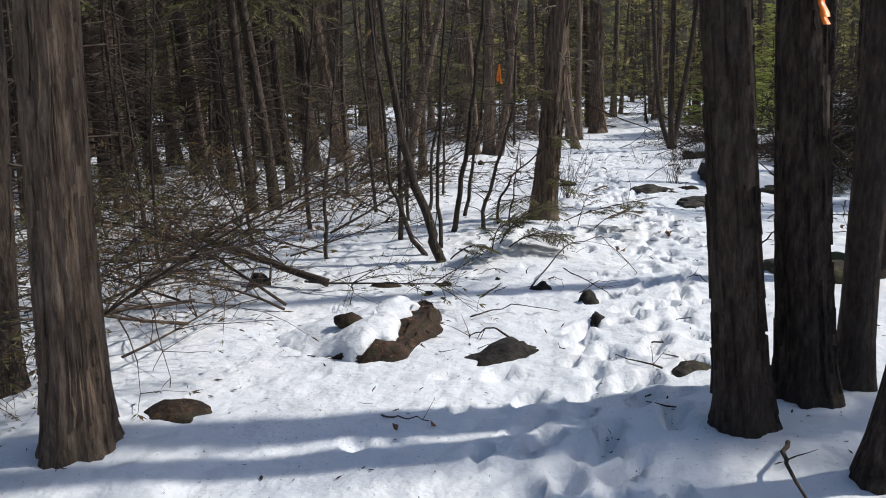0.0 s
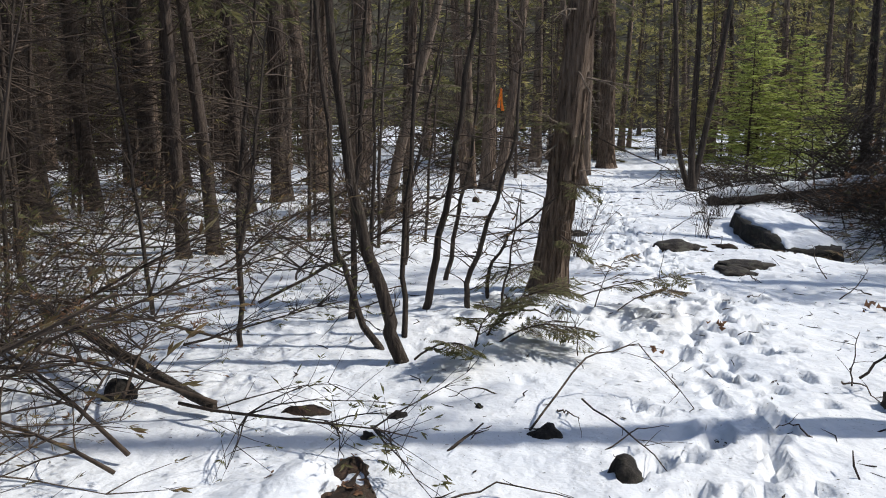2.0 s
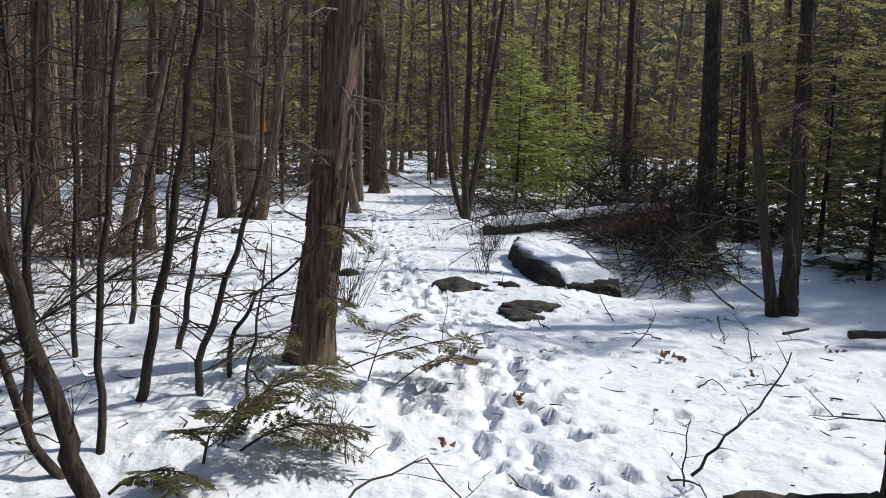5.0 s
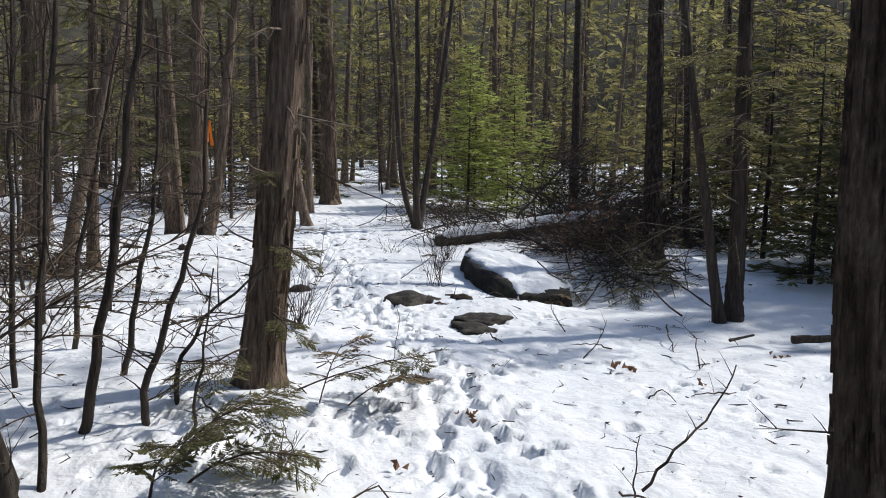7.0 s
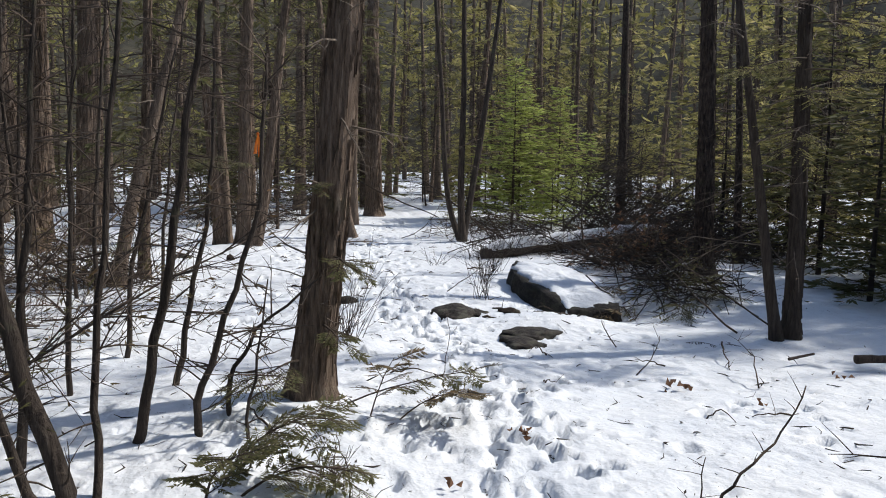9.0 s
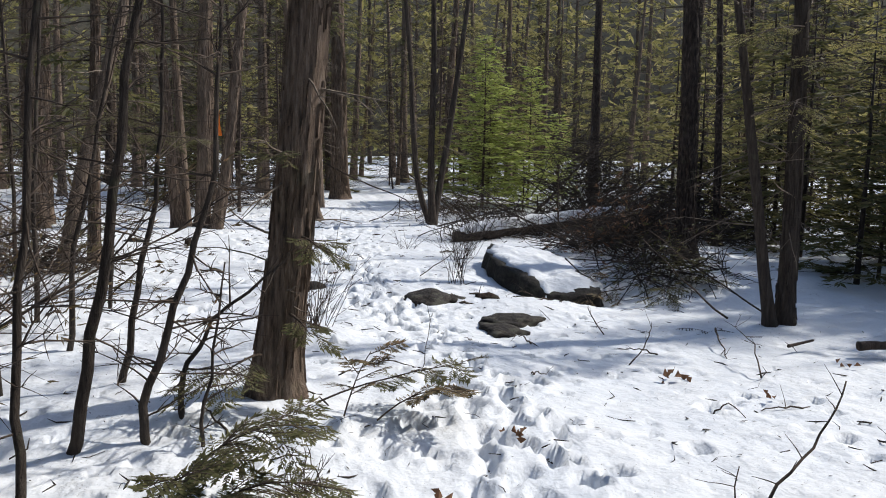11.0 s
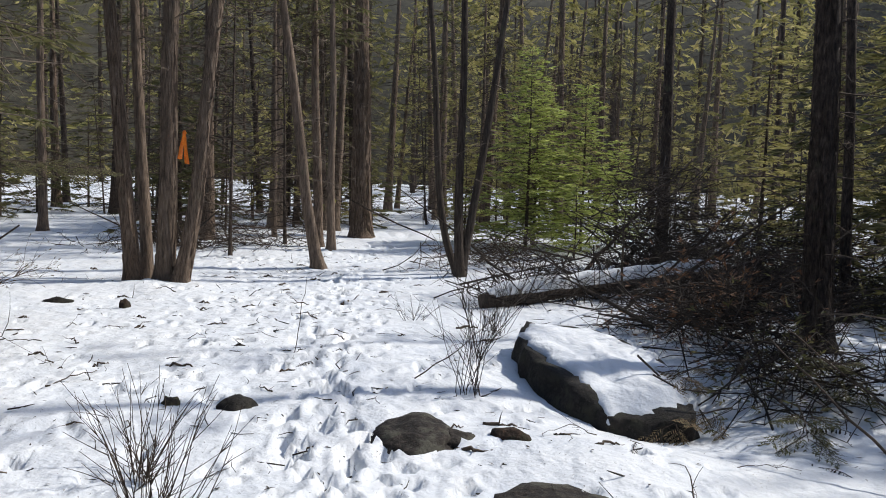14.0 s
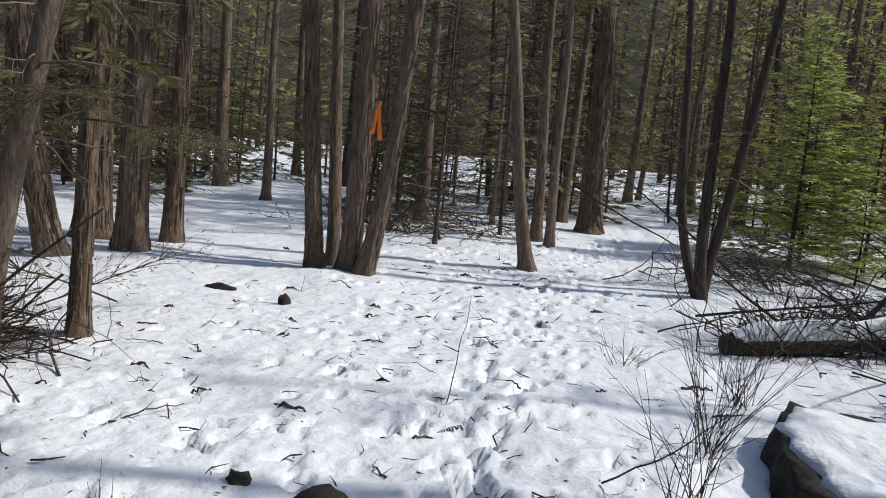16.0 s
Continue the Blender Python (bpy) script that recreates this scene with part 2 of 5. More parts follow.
# mounds and hollows: x, y, radius, height
MOUNDS = [(0.6, 9.9, 1.3, 0.11), (4.6, 14.1, 0.95, -0.29), (3.6, 12.9, 0.7, 0.08), (4.4, 11.2, 2.0, -0.10), (0.4, 19.6, 0.7, 0.05),
          (-2.2, 19.6, 1.4, 0.10), (6.4, 14.9, 1.2, 0.16), (6.6, 17.2, 2.0, 0.10), (-1.2, 5.0, 0.5, 0.04), (1.6, 5.2, 0.6, 0.04), (1.35, 11.9, 0.35, 0.10), (2.2, 10.9, 0.8, 0.08), (1.5, 8.9, 0.6, -0.08)]


def height(x, y):
    z = 0.05 * noise.noise(Vector((x * 0.28, y * 0.28, 3.0))) + 0.035 * noise.noise(Vector((x * 0.9, y * 0.9, 7.0))) + 0.014 * noise.noise(Vector((x * 2.6, y * 2.6, 1.0)))
    if -8 < x < 12 and 0 < y < 26:
        z += 0.009 * noise.noise(Vector((x * 6.5, y * 6.5, 2.0))) + 0.006 * noise.noise(Vector((x * 13, y * 13, 5.0)))
    for mx, my, r, h in MOUNDS:
        d = (x - mx) ** 2 + (y - my) ** 2
        if d < 9 * r * r:
            z += h * math.exp(-d / (r * r))
    if y > 20:
        z += 0.016 * (min(y, 60) - 20)
    return z


rng = random.Random(4)
PRINTS = []
for i in range(330):
    f = (i + rng.random()) / 330
    x, y, a = trail_at(f ** 1.12)
    s = (1 if i % 2 else -1) * abs(rng.gauss(0.13, 0.16))
    PRINTS.append((x - math.sin(a) * s, y + math.cos(a) * s, a + rng.gauss(0, 0.35), rng.uniform(0.05, 0.10), rng.uniform(0.038, 0.058), rng.uniform(0.045, 0.10)))
for i in range(640):
    y = rng.uniform(9, 24)
    PRINTS.append((rng.gauss(1.7, 1.4) + max(0, y - 16) * 0.12, y, rng.uniform(0, 6.3), rng.uniform(0.04, 0.10), rng.uniform(0.03, 0.055), rng.uniform(0.03, 0.085)))
for i in range(420):
    PRINTS.append((rng.uniform(-1.2, 5.2), rng.uniform(4.5, 16.0), rng.uniform(0, 6.3), rng.uniform(0.03, 0.07), rng.uniform(0.025, 0.05), rng.uniform(0.012, 0.04)))


def spaced(lo, hi, step, far_lo, far_hi, grow):
    out = list(np.arange(lo, hi + step / 2, step))
    d, x = step, out[-1]
    while x < far_hi:
        d *= grow
        x += d
        out.append(x)
    d, x = step, lo
    while x > far_lo:
        d *= grow
        x -= d
        out.insert(0, x)
    return np.array(out)


GX = spaced(-0.8, 4.2, 0.035, -260, 260, 1.09)
GY = np.concatenate([spaced(4.0, 13.0, 0.034, -260, 13.0, 1.085), spaced(13.055, 22.5, 0.058, 13.055, 320, 1.075)])
GZ = np.array([[height(x, y) for x in GX] for y in GY])
XX, YY = np.meshgrid(GX, GY)
for x, y, a, la, lb, d in PRINTS:
    x0, x1 = np.searchsorted(GX, (x - 0.4, x + 0.4))
    y0, y1 = np.searchsorted(GY, (y - 0.4, y + 0.4))
    if x1 <= x0 or y1 <= y0:
        continue
    ux, uy = XX[y0:y1, x0:x1] - x, YY[y0:y1, x0:x1] - y
    p_, q_ = (ux * math.cos(a) + uy * math.sin(a)) / la, (uy * math.cos(a) - ux * math.sin(a)) / lb
    r2 = p_ * p_ + q_ * q_
    GZ[y0:y1, x0:x1] += -d * np.exp(-(r2 ** 2.8)) + 0.2 * d * np.exp(-((np.sqrt(r2) - 1.5) / 0.35) ** 2)
gv = np.stack([XX.ravel(), YY.ravel(), GZ.ravel()], 1)
nx, ny = len(GX), len(GY)
idx = np.arange(nx * ny).reshape(ny, nx)
gf = np.stack([idx[:-1, :-1].ravel(), idx[:-1, 1:].ravel(), idx[1:, 1:].ravel(), idx[1:, :-1].ravel()], 1)
gm = bpy.data.meshes.new("ground")
gm.from_pydata(gv.tolist(), [], gf.tolist())
gm.materials.append(SNOW)
gm.polygons.foreach_set("use_smooth", [True] * len(gm.polygons))
tagged(new("ground", gm), "old trampled snow strewn with needles and twigs", "snow ground", kind="structure")


# ---- trees ----
def trunk_geo(rng, lean, r0, tall, bow=(0, 0), sides=24, rings=40, ridge=0.10, flare=0.55, sink=0.25, tip=0.25):
    """A tapered trunk with bark ridges and a flared foot; its foot lies at the origin."""
    g = Geo()
    off = rng.uniform(0, 50)
    for i in range(rings + 1):
        f = (i / rings) ** 1.35
        z = -sink + (tall + sink) * f
        h = max(0.0, z)
        c = Vector((lean[0] * h + bow[0] * math.exp(-h / 0.5) + 0.03 * noise.noise(Vector((off, h * 0.5, 0))), lean[1] * h + bow[1] * math.exp(-h / 0.5) + 0.03 * noise.noise(Vector((off, h * 0.5, 9))), z))
        r = r0 * ((1 - (1 - tip) * h / tall) + flare * math.exp(-max(0, z + 0.05) / 0.16))
        for k in range(sides):
            a = 2 * math.pi * k / sides
            u = Vector((math.cos(a), math.sin(a), 0))
            n1 = noise.noise(Vector((u.x * 3.2 + off, u.y * 3.2, z * 0.9)))
            n2 = abs(noise.noise(Vector((u.x * 8 + off, u.y * 8, z * 1.3))))
            toe = 0.35 * math.exp(-max(0, z + 0.05) / 0.12) * noise.noise(Vector((u.x * 1.7 + off, u.y * 1.7, 5)))
            g.v.append(c + u * (r * (1 + ridge * n1 - ridge * 1.6 * n2 + toe)))
    for i in range(rings):
        for k in range(sides):
            a, b = i * sides + k, i * sides + (k + 1) % sides
            g.f.append((a, b, b + sides, a + sides))
    g.f.append(tuple(rings * sides + k for k in range(sides)))
    return g


def bark_strips(rng, off, lean, r0, tall, bow, count, high, flare=0.55, tip=0.25):
    """Shreds of bark standing off a trunk, each a narrow strip lifted at its ends."""
    g = Geo()
    for i in range(count):
        z = rng.uniform(0.02, high)
        a = rng.uniform(0, 2 * math.pi)
        long, wide = rng.uniform(0.06, 0.34), rng.uniform(0.004, 0.013)
        lift = (rng.uniform(0.0, 0.006), 0.001, rng.uniform(0.0, 0.008))
        start = len(g.v)
        for k in range(3):
            h = z + long * k / 2
            b = a + rng.gauss(0, 0.02)
            c = Vector((lean[0] * h + bow[0] * math.exp(-h / 0.5) + 0.03 * noise.noise(Vector((off, h * 0.5, 0))), lean[1] * h + bow[1] * math.exp(-h / 0.5) + 0.03 * noise.noise(Vector((off, h * 0.5, 9))), h))
            r = r0 * ((1 - (1 - tip) * h / tall) + flare * math.exp(-(h + 0.05) / 0.16)) + lift[k]
            u, s_ = Vector((math.cos(b), math.sin(b), 0)), Vector((-math.sin(b), math.cos(b), 0))
            w_ = wide * (1 if k == 1 else 0.45)
            g.v += [c + u * (r - 0.012) - s_ * w_, c + u * (r + 0.003), c + u * (r - 0.012) + s_ * w_]
        for k in range(2):
            p0 = start + 3 * k
            g.f += [(p0, p0 + 1, p0 + 4, p0 + 3), (p0 + 1, p0 + 2, p0 + 5, p0 + 4)]
    return g


def dead_branches(rng, lean, r0, tall, count, low, high, reach, twigs=2, single=False):
    """Bare branches on a trunk, each a mesh of its own or all joined."""
    g, made = Geo(), []
    for i in range(count):
        if single:
            g = Geo()
            made.append(g)
        h = rng.uniform(low, high)
        a = rng.uniform(0, 2 * math.pi)
        out = Vector((math.cos(a), math.sin(a), rng.uniform(-0.35, 0.3)))
        p = Vector((lean[0] * h, lean[1] * h, h)) + Vector((out.x, out.y, 0)) * r0 * 0.5
        ln = reach * rng.uniform(0.35, 1.1)
        steps = 4 if single else 2
        pts = limb(rng, p, out, ln, 0.35, rng.uniform(-0.2, 0.5), steps)
        r = rng.uniform(0.004, 0.011) if single else rng.uniform(0.006, 0.014)
        g.tube(pts, taper(steps + 1, r, 0.0015), 3, False)
        for k in range(twigs):
            q = pts[rng.randint(1, max(1, steps - 1))]
            tw = limb(rng, q, (out + rand_dir(rng) * 0.8).normalized(), ln * rng.uniform(0.2, 0.5), 0.3, 0.2, 2 if single else 1)
            g.tube(tw, taper(len(tw), r * 0.5, 0.001), 3, False)
    return made if single else g


def crown_geo(rng, lean, tall, count, low, reach_low, reach_high, size=0.16, per=10, leaves=4):
    """Drooping boughs with flat leaf sprays; returns leaves and their boughs."""
    g, wood = Geo(), Geo()
    for i in range(count):
        f = rng.random()
        h = low + (tall - low) * f
        a = rng.uniform(0, 2 * math.pi)
        out = Vector((math.cos(a), math.sin(a), 0.15 - 0.35 * rng.random())).normalized()
        ln = (reach_low + (reach_high - reach_low) * f) * rng.uniform(0.55, 1.1)
        pts = limb(rng, Vector((lean[0] * h, lean[1] * h, h)), out, ln, 0.2, 0.35, 5)
        wood.tube(pts[::5] if per <= 12 else pts, [0.011, 0.002] if per <= 12 else taper(6, 0.011, 0.002), 3, False)
        for k in range(per):
            u = rng.uniform(0.25, 1.0) * 5
            j = min(4, int(u))
            q = pts[j].lerp(pts[j + 1], u - j)
            ax = (pts[j + 1] - pts[j]).normalized()
            sd = ax.cross(Vector((0, 0, 1))).normalized() * (1 if k % 2 else -1)
            d = (ax * 0.7 + sd * rng.uniform(0.3, 1.0) + Vector((0, 0, rng.uniform(-0.5, 0.1)))).normalized()
            up = (Vector((0, 0, 1)) + rand_dir(rng) * 0.5).normalized()
            spray(g, rng, q, d, up, size * rng.uniform(0.7, 1.3), leaves)
    return g, wood


def tree(name, at, lean, r0, tall=9.0, bow=(0, 0), mat=BARK, seed=0, label="", sides=20, rings=34, dead=40, dead_low=0.3, dead_high=5.0, reach=0.9,
         crown=30, crown_low=4.0, leaf=CEDAR, parts_of=None, group="", category="tree", ridge=0.10, per=10):
    rng = random.Random(seed * 7 + 3)
    root = parts_of or thing(name, (at[0], at[1], height(at[0], at[1])), label, category, group)
    g = trunk_geo(rng, lean, r0, tall, bow, sides, rings, ridge)
    t = part("trunk", g, mat, root)
    made = [t]
    if sides >= 28:
        off = random.Random(seed * 7 + 3).uniform(0, 50)
        st = bark_strips(random.Random(seed + 5), off, lean, r0, tall, bow, int(3600 * r0), 4.0)
        made.append(part("bark_strips", st, mat, root, "loose shreds of bark", "stuff", False))
    if dead:
        for b in dead_branches(rng, lean, r0, tall * 0.8, dead, dead_low, dead_high, reach, 3, True):
            # Darker twigs on dark trunks put the shade there into the colour.
            made.append(part("dead_branch", b, TWIG if mat is BARK_DARK else TWIG_PALE, root))
    if crown:
        c, w = crown_geo(rng, lean, tall * 0.85, crown, crown_low, 1.2, 0.5, per=per)
        made.append(part("boughs", w, TWIG, root, kind="stuff"))
        made.append(part("crown", c, leaf, root, "sparse flat green cedar sprays", "stuff"))
    if parts_of:
        for ob in made:
            ob.location = (at[0] - root.location.x, at[1] - root.location.y, height(at[0], at[1]) - root.location.z)
    return root


# foreground trees
tree("cedar_tree", (-1.26, 4.96), (0.05, 0.01), 0.125, 9.5, seed=1, label="rough grey-brown cedar trunk standing in snow", sides=48, rings=90, ridge=0.13, dead=14, dead_low=1.5)
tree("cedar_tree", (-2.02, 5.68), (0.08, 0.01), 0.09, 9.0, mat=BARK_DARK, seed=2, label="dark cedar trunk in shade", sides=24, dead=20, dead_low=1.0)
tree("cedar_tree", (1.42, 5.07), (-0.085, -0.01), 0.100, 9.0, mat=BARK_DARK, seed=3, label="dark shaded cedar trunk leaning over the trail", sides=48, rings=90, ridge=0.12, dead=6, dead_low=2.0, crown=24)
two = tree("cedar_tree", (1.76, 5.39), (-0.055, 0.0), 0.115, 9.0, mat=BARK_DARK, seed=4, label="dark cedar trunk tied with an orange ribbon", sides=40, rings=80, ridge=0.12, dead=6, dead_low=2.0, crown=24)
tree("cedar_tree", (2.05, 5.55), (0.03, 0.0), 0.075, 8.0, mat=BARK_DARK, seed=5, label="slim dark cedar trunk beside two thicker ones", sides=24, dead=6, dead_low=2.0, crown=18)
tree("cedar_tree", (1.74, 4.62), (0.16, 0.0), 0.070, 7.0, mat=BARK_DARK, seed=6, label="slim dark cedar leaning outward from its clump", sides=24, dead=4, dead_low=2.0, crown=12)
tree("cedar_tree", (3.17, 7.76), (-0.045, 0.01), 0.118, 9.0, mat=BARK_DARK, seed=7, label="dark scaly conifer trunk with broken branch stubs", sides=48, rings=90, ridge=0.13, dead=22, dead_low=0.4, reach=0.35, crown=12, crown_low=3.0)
# Cedars out of view, added to throw shade over the trail's start.
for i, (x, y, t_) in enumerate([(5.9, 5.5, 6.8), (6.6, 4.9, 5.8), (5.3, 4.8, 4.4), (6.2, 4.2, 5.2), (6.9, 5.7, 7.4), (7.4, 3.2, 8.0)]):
    tree("cedar_tree", (x, y), (0.02, 0.0), 0.09, t_, mat=BARK_DARK, seed=80 + i, label="leafy unseen cedar added to shade the trail's start", dead=8, crown=80, crown_low=1.2, per=14)
# More unseen cedars, placed up-sun to darken the clearing's right edge.
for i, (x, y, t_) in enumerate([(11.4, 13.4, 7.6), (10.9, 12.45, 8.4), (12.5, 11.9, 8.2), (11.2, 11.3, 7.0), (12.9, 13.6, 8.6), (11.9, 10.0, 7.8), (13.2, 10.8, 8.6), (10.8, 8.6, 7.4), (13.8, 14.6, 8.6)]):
    tree("cedar_tree", (x, y), (0.01, 0.0), 0.12, t_, mat=BARK_DARK, seed=120 + i, label="full-crowned unseen cedar added to shade the clearing's edge", sides=12, rings=20, dead=8, crown=110, crown_low=2.2, per=14)
# the leaning tree by the trail
tree("cedar_tree", (0.97, 10.2), (0.095, -0.02), 0.124, 10.0, seed=8, label="large leaning cedar with fissured brown bark beside the trail", sides=72, rings=120, ridge=0.09, dead=20, dead_low=0.4, dead_high=3.0, reach=0.6, crown=64, crown_low=2.7)
# three-stemmed clump with a ribbon
clump = tree("cedar_clump", (0.09, 19.79), (-0.075, 0.01), 0.102, 9.5, seed=9, label="cedar clump of four stems with an orange ribbon", sides=32, rings=60, dead=16, dead_low=2.0)
tree("", (0.47, 19.92), (0.030, -0.01), 0.125, 10, seed=10, parts_of=clump, sides=32, rings=60, dead=16, dead_low=2.0)
tree("", (0.76, 19.76), (0.115, -0.02), 0.105, 9, seed=11, parts_of=clump, sides=32, rings=60, dead=16, dead_low=2.0, bow=(-0.08, 0))
tree("", (0.20, 20.25), (-0.04, 0.01), 0.085, 9, seed=12, parts_of=clump, sides=24, rings=40, dead=16, dead_low=2.0)
# trunks along the trail's far bend
tree("cedar_tree", (2.54, 21.44), (-0.135, 0.02), 0.095, 9, bow=(0.06, 0), seed=13, label="slim leaning cedar with pale bark", dead=22, dead_low=1.2)
tree("cedar_tree", (2.96, 23.96), (-0.01, 0.0), 0.08, 9, seed=14, label="slim straight pale cedar trunk", dead=20, dead_low=1.0)
tree("cedar_tree", (2.75, 24.6), (-0.03, 0.0), 0.10, 9, seed=15, label="straight grey cedar trunk", dead=20, dead_low=1.0)
tree("cedar_tree", (3.87, 27.05), (-0.015, 0.0), 0.24, 11, seed=16, label="thick pale cedar trunk with shredding bark", sides=32, rings=60, dead=26, dead_low=1.0, ridge=0.14)
tree("cedar_tree", (3.4, 28.6), (0.03, 0.0), 0.11, 10, seed=17, label="grey cedar trunk behind thicker ones", dead=26)
fork = tree("forked_tree", (4.60, 20.55), (0.0, 0.0), 0.075, 8, bow=(0.05, 0), mat=BARK_THIN, seed=18, label="dark hardwood with three curved stems", dead=16, dead_low=1.2, crown=0, ridge=0.05, category="tree")
tree("", (4.45, 20.85), (-0.07, 0.01), 0.062, 8, bow=(0.25, 0), mat=BARK_THIN, seed=19, parts_of=fork, dead=12, dead_low=1.2, crown=0, ridge=0.05)
tree("", (4.72, 20.60), (0.125, -0.02), 0.070, 8, bow=(-0.05, 0), mat=BARK_THIN, seed=20, parts_of=fork, dead=12, dead_low=1.2, crown=0, ridge=0.05)
# right of the boulder
tree("cedar_tree", (6.35, 14.7), (-0.02, 0.01), 0.125, 9.5, mat=BARK_DARK, seed=21, label="dark straight conifer trunk at a brush pile", sides=28, rings=50, dead=60, dead_low=0.5, reach=1.2, crown=14)
tree("cedar_tree", (7.95, 16.3), (-0.05, 0.02), 0.065, 9, mat=BARK_DARK, seed=22, label="slim dark conifer trunk", dead=46, dead_low=0.6, crown=12)
pair = tree("cedar_clump", (5.48, 11.75), (-0.01, 0.01), 0.078, 9.5, mat=BARK_THIN, seed=23, label="two slim conifer stems joined at the foot", sides=28, rings=50, dead=44, dead_low=0.6, reach=0.8, crown=12, crown_low=5.6)
tree("", (5.28, 11.72), (-0.15, 0.04), 0.052, 6, bow=(0.03, 0), mat=BARK_THIN, seed=24, parts_of=pair, dead=20, dead_low=0.8, crown=8)
tree("cedar_tree", (8.6, 21.8), (-0.01, 0.0), 0.12, 9, mat=BARK_DARK, seed=25, label="dark conifer with a dense skirt of dead branches", dead=70, dead_low=0.3, reach=1.4, crown=10)
# the stand at the far left
tree("cedar_tree", (-0.71, 16.19), (0.03, 0.0), 0.074, 8, mat=BARK, seed=26, label="slim cedar with low green boughs", sides=28, rings=50, dead=10, dead_low=1.0, crown=46, crown_low=1.35, per=14)
tree("cedar_tree", (-2.69, 18.91), (-0.12, -0.01), 0.15, 9, bow=(0.14, 0), seed=27, label="curved cedar trunk at the edge of the stand", sides=28, rings=50, dead=20, dead_low=1.2)
tree("cedar_tree", (-2.0, 19.54), (0.015, 0.0), 0.175, 10, seed=28, label="thick pale cedar trunk with a flared foot", sides=32, rings=60, dead=18, dead_low=1.5, ridge=0.14)
tree("cedar_tree", (-2.13, 20.91), (0.025, 0.0), 0.13, 10, seed=29, label="pale straight cedar trunk", sides=28, rings=50, dead=18, dead_low=1.5)
tree("cedar_tree", (-2.95, 20.4), (0.01, 0.0), 0.22, 11, seed=30, label="massive dark cedar trunk", sides=32, rings=60, dead=24, dead_low=1.2)
tree("cedar_tree", (-3.0, 17.6), (-0.02, 0.0), 0.17, 10, mat=BARK_DARK, seed=31, label="dark cedar trunk in the stand", sides=28, dead=24, dead_low=1.0)
tree("cedar_tree", (-2.89, 27.2), (0.0, 0.0), 0.10, 10, seed=32, label="straight dark cedar trunk", dead=30)
# the shaded wood; the dark bark colour carries part of its shade
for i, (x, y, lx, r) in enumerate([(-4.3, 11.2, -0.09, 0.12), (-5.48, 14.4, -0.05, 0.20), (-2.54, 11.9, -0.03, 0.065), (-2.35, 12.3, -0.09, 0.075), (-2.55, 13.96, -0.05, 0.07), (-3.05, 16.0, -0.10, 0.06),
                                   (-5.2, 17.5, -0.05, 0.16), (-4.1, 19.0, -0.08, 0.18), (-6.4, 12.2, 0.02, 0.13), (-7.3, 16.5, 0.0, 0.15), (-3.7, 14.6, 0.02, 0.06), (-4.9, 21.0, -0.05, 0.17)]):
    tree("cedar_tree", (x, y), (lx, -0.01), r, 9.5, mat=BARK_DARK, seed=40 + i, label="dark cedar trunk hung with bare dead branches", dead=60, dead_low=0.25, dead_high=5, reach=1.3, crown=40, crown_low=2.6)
tree("leaning_tree", (-0.95, 15.4), (0.25, -0.07), 0.088, 7, bow=(0.03, 0), seed=60, label="leaning bare grey tree", dead=30, dead_low=0.6, crown=0, sides=24)


# ---- saplings and shrubs ----
def bent_stem(g, rng, pts, r0, r1, sides=8):
    """A smooth crooked stem through a few places."""
    out = []
    P_ = [Vector(p) for p in pts]
    for i in range(len(P_) - 1):
        a, b = P_[i], P_[i + 1]
        for k in range(4):
            out.append(a.lerp(b, k / 4) + rand_dir(rng) * (r0 * 0.4 + 0.008))
    out.append(P_[-1])
    g.tube(out, taper(len(out), r0, r1), sides)
    return out


def twiggy(root, rng, pts, count, reach, r=0.006, droop=0.1, low=0.2):
    for i in range(count):
        g = Geo()
        f = rng.uniform(low, 1.0) * (len(pts) - 1)
        j = min(len(pts) - 2, int(f))
        q = pts[j].lerp(pts[j + 1], f - j)
        d = (rand_dir(rng, 0.5) + Vector((0, 0, 0.25))).normalized()
        b = limb(rng, q, d, reach * rng.uniform(0.3, 1.0), 0.35, droop, 4)
        g.tube(b, taper(5, r, 0.001), 3, False)
        for k in range(3):
            c = limb(rng, b[rng.randint(1, 3)], (d + rand_dir(rng) * 0.9).normalized(), reach * 0.3 * rng.uniform(0.4, 1), 0.3, droop, 2)
            g.tube(c, taper(3, r * 0.5, 0.0008), 3, False)
        part("branch", g, TWIG, root)


def sapling(name, at, stems, label, twigs=14, reach=0.5, seed=0, mat=BARK_THIN, category="sapling"):
    """stems: (places along the stem from its foot, foot radius)."""
    rng = random.Random(seed + 500)
    z = height(*at)
    root = thing(name, (at[0], at[1], z), label, category)
    for pts, r in stems:
        g = Geo()
        line = bent_stem(g, rng, pts, r * 0.85, r * 0.28)
        part("stem", g, mat, root)
        twiggy(root, rng, line, twigs, reach)
    return root


sapling("sapling_clump", (0.01, 8.58), [([(0, 0, -0.1), (-0.05, 0.0, 0.25), (-0.30, 0.03, 1.0), (-0.42, 0.05, 2.0), (-0.55, 0.1, 4.2)], 0.055),
                                      ([(-0.05, 0.1, -0.1), (-0.25, 0.22, 0.15), (-0.42, 0.3, 0.6), (-0.50, 0.35, 1.6), (-0.62, 0.4, 3.8)], 0.030),
                                      ([(0.0, 0.3, -0.1), (-0.03, 0.5, 0.4), (0.0, 0.6, 1.3), (0.12, 0.7, 2.5), (0.2, 0.8, 4.0)], 0.024)],
        "clump of crooked brown bare stems in snow", 22, 0.6, 1)
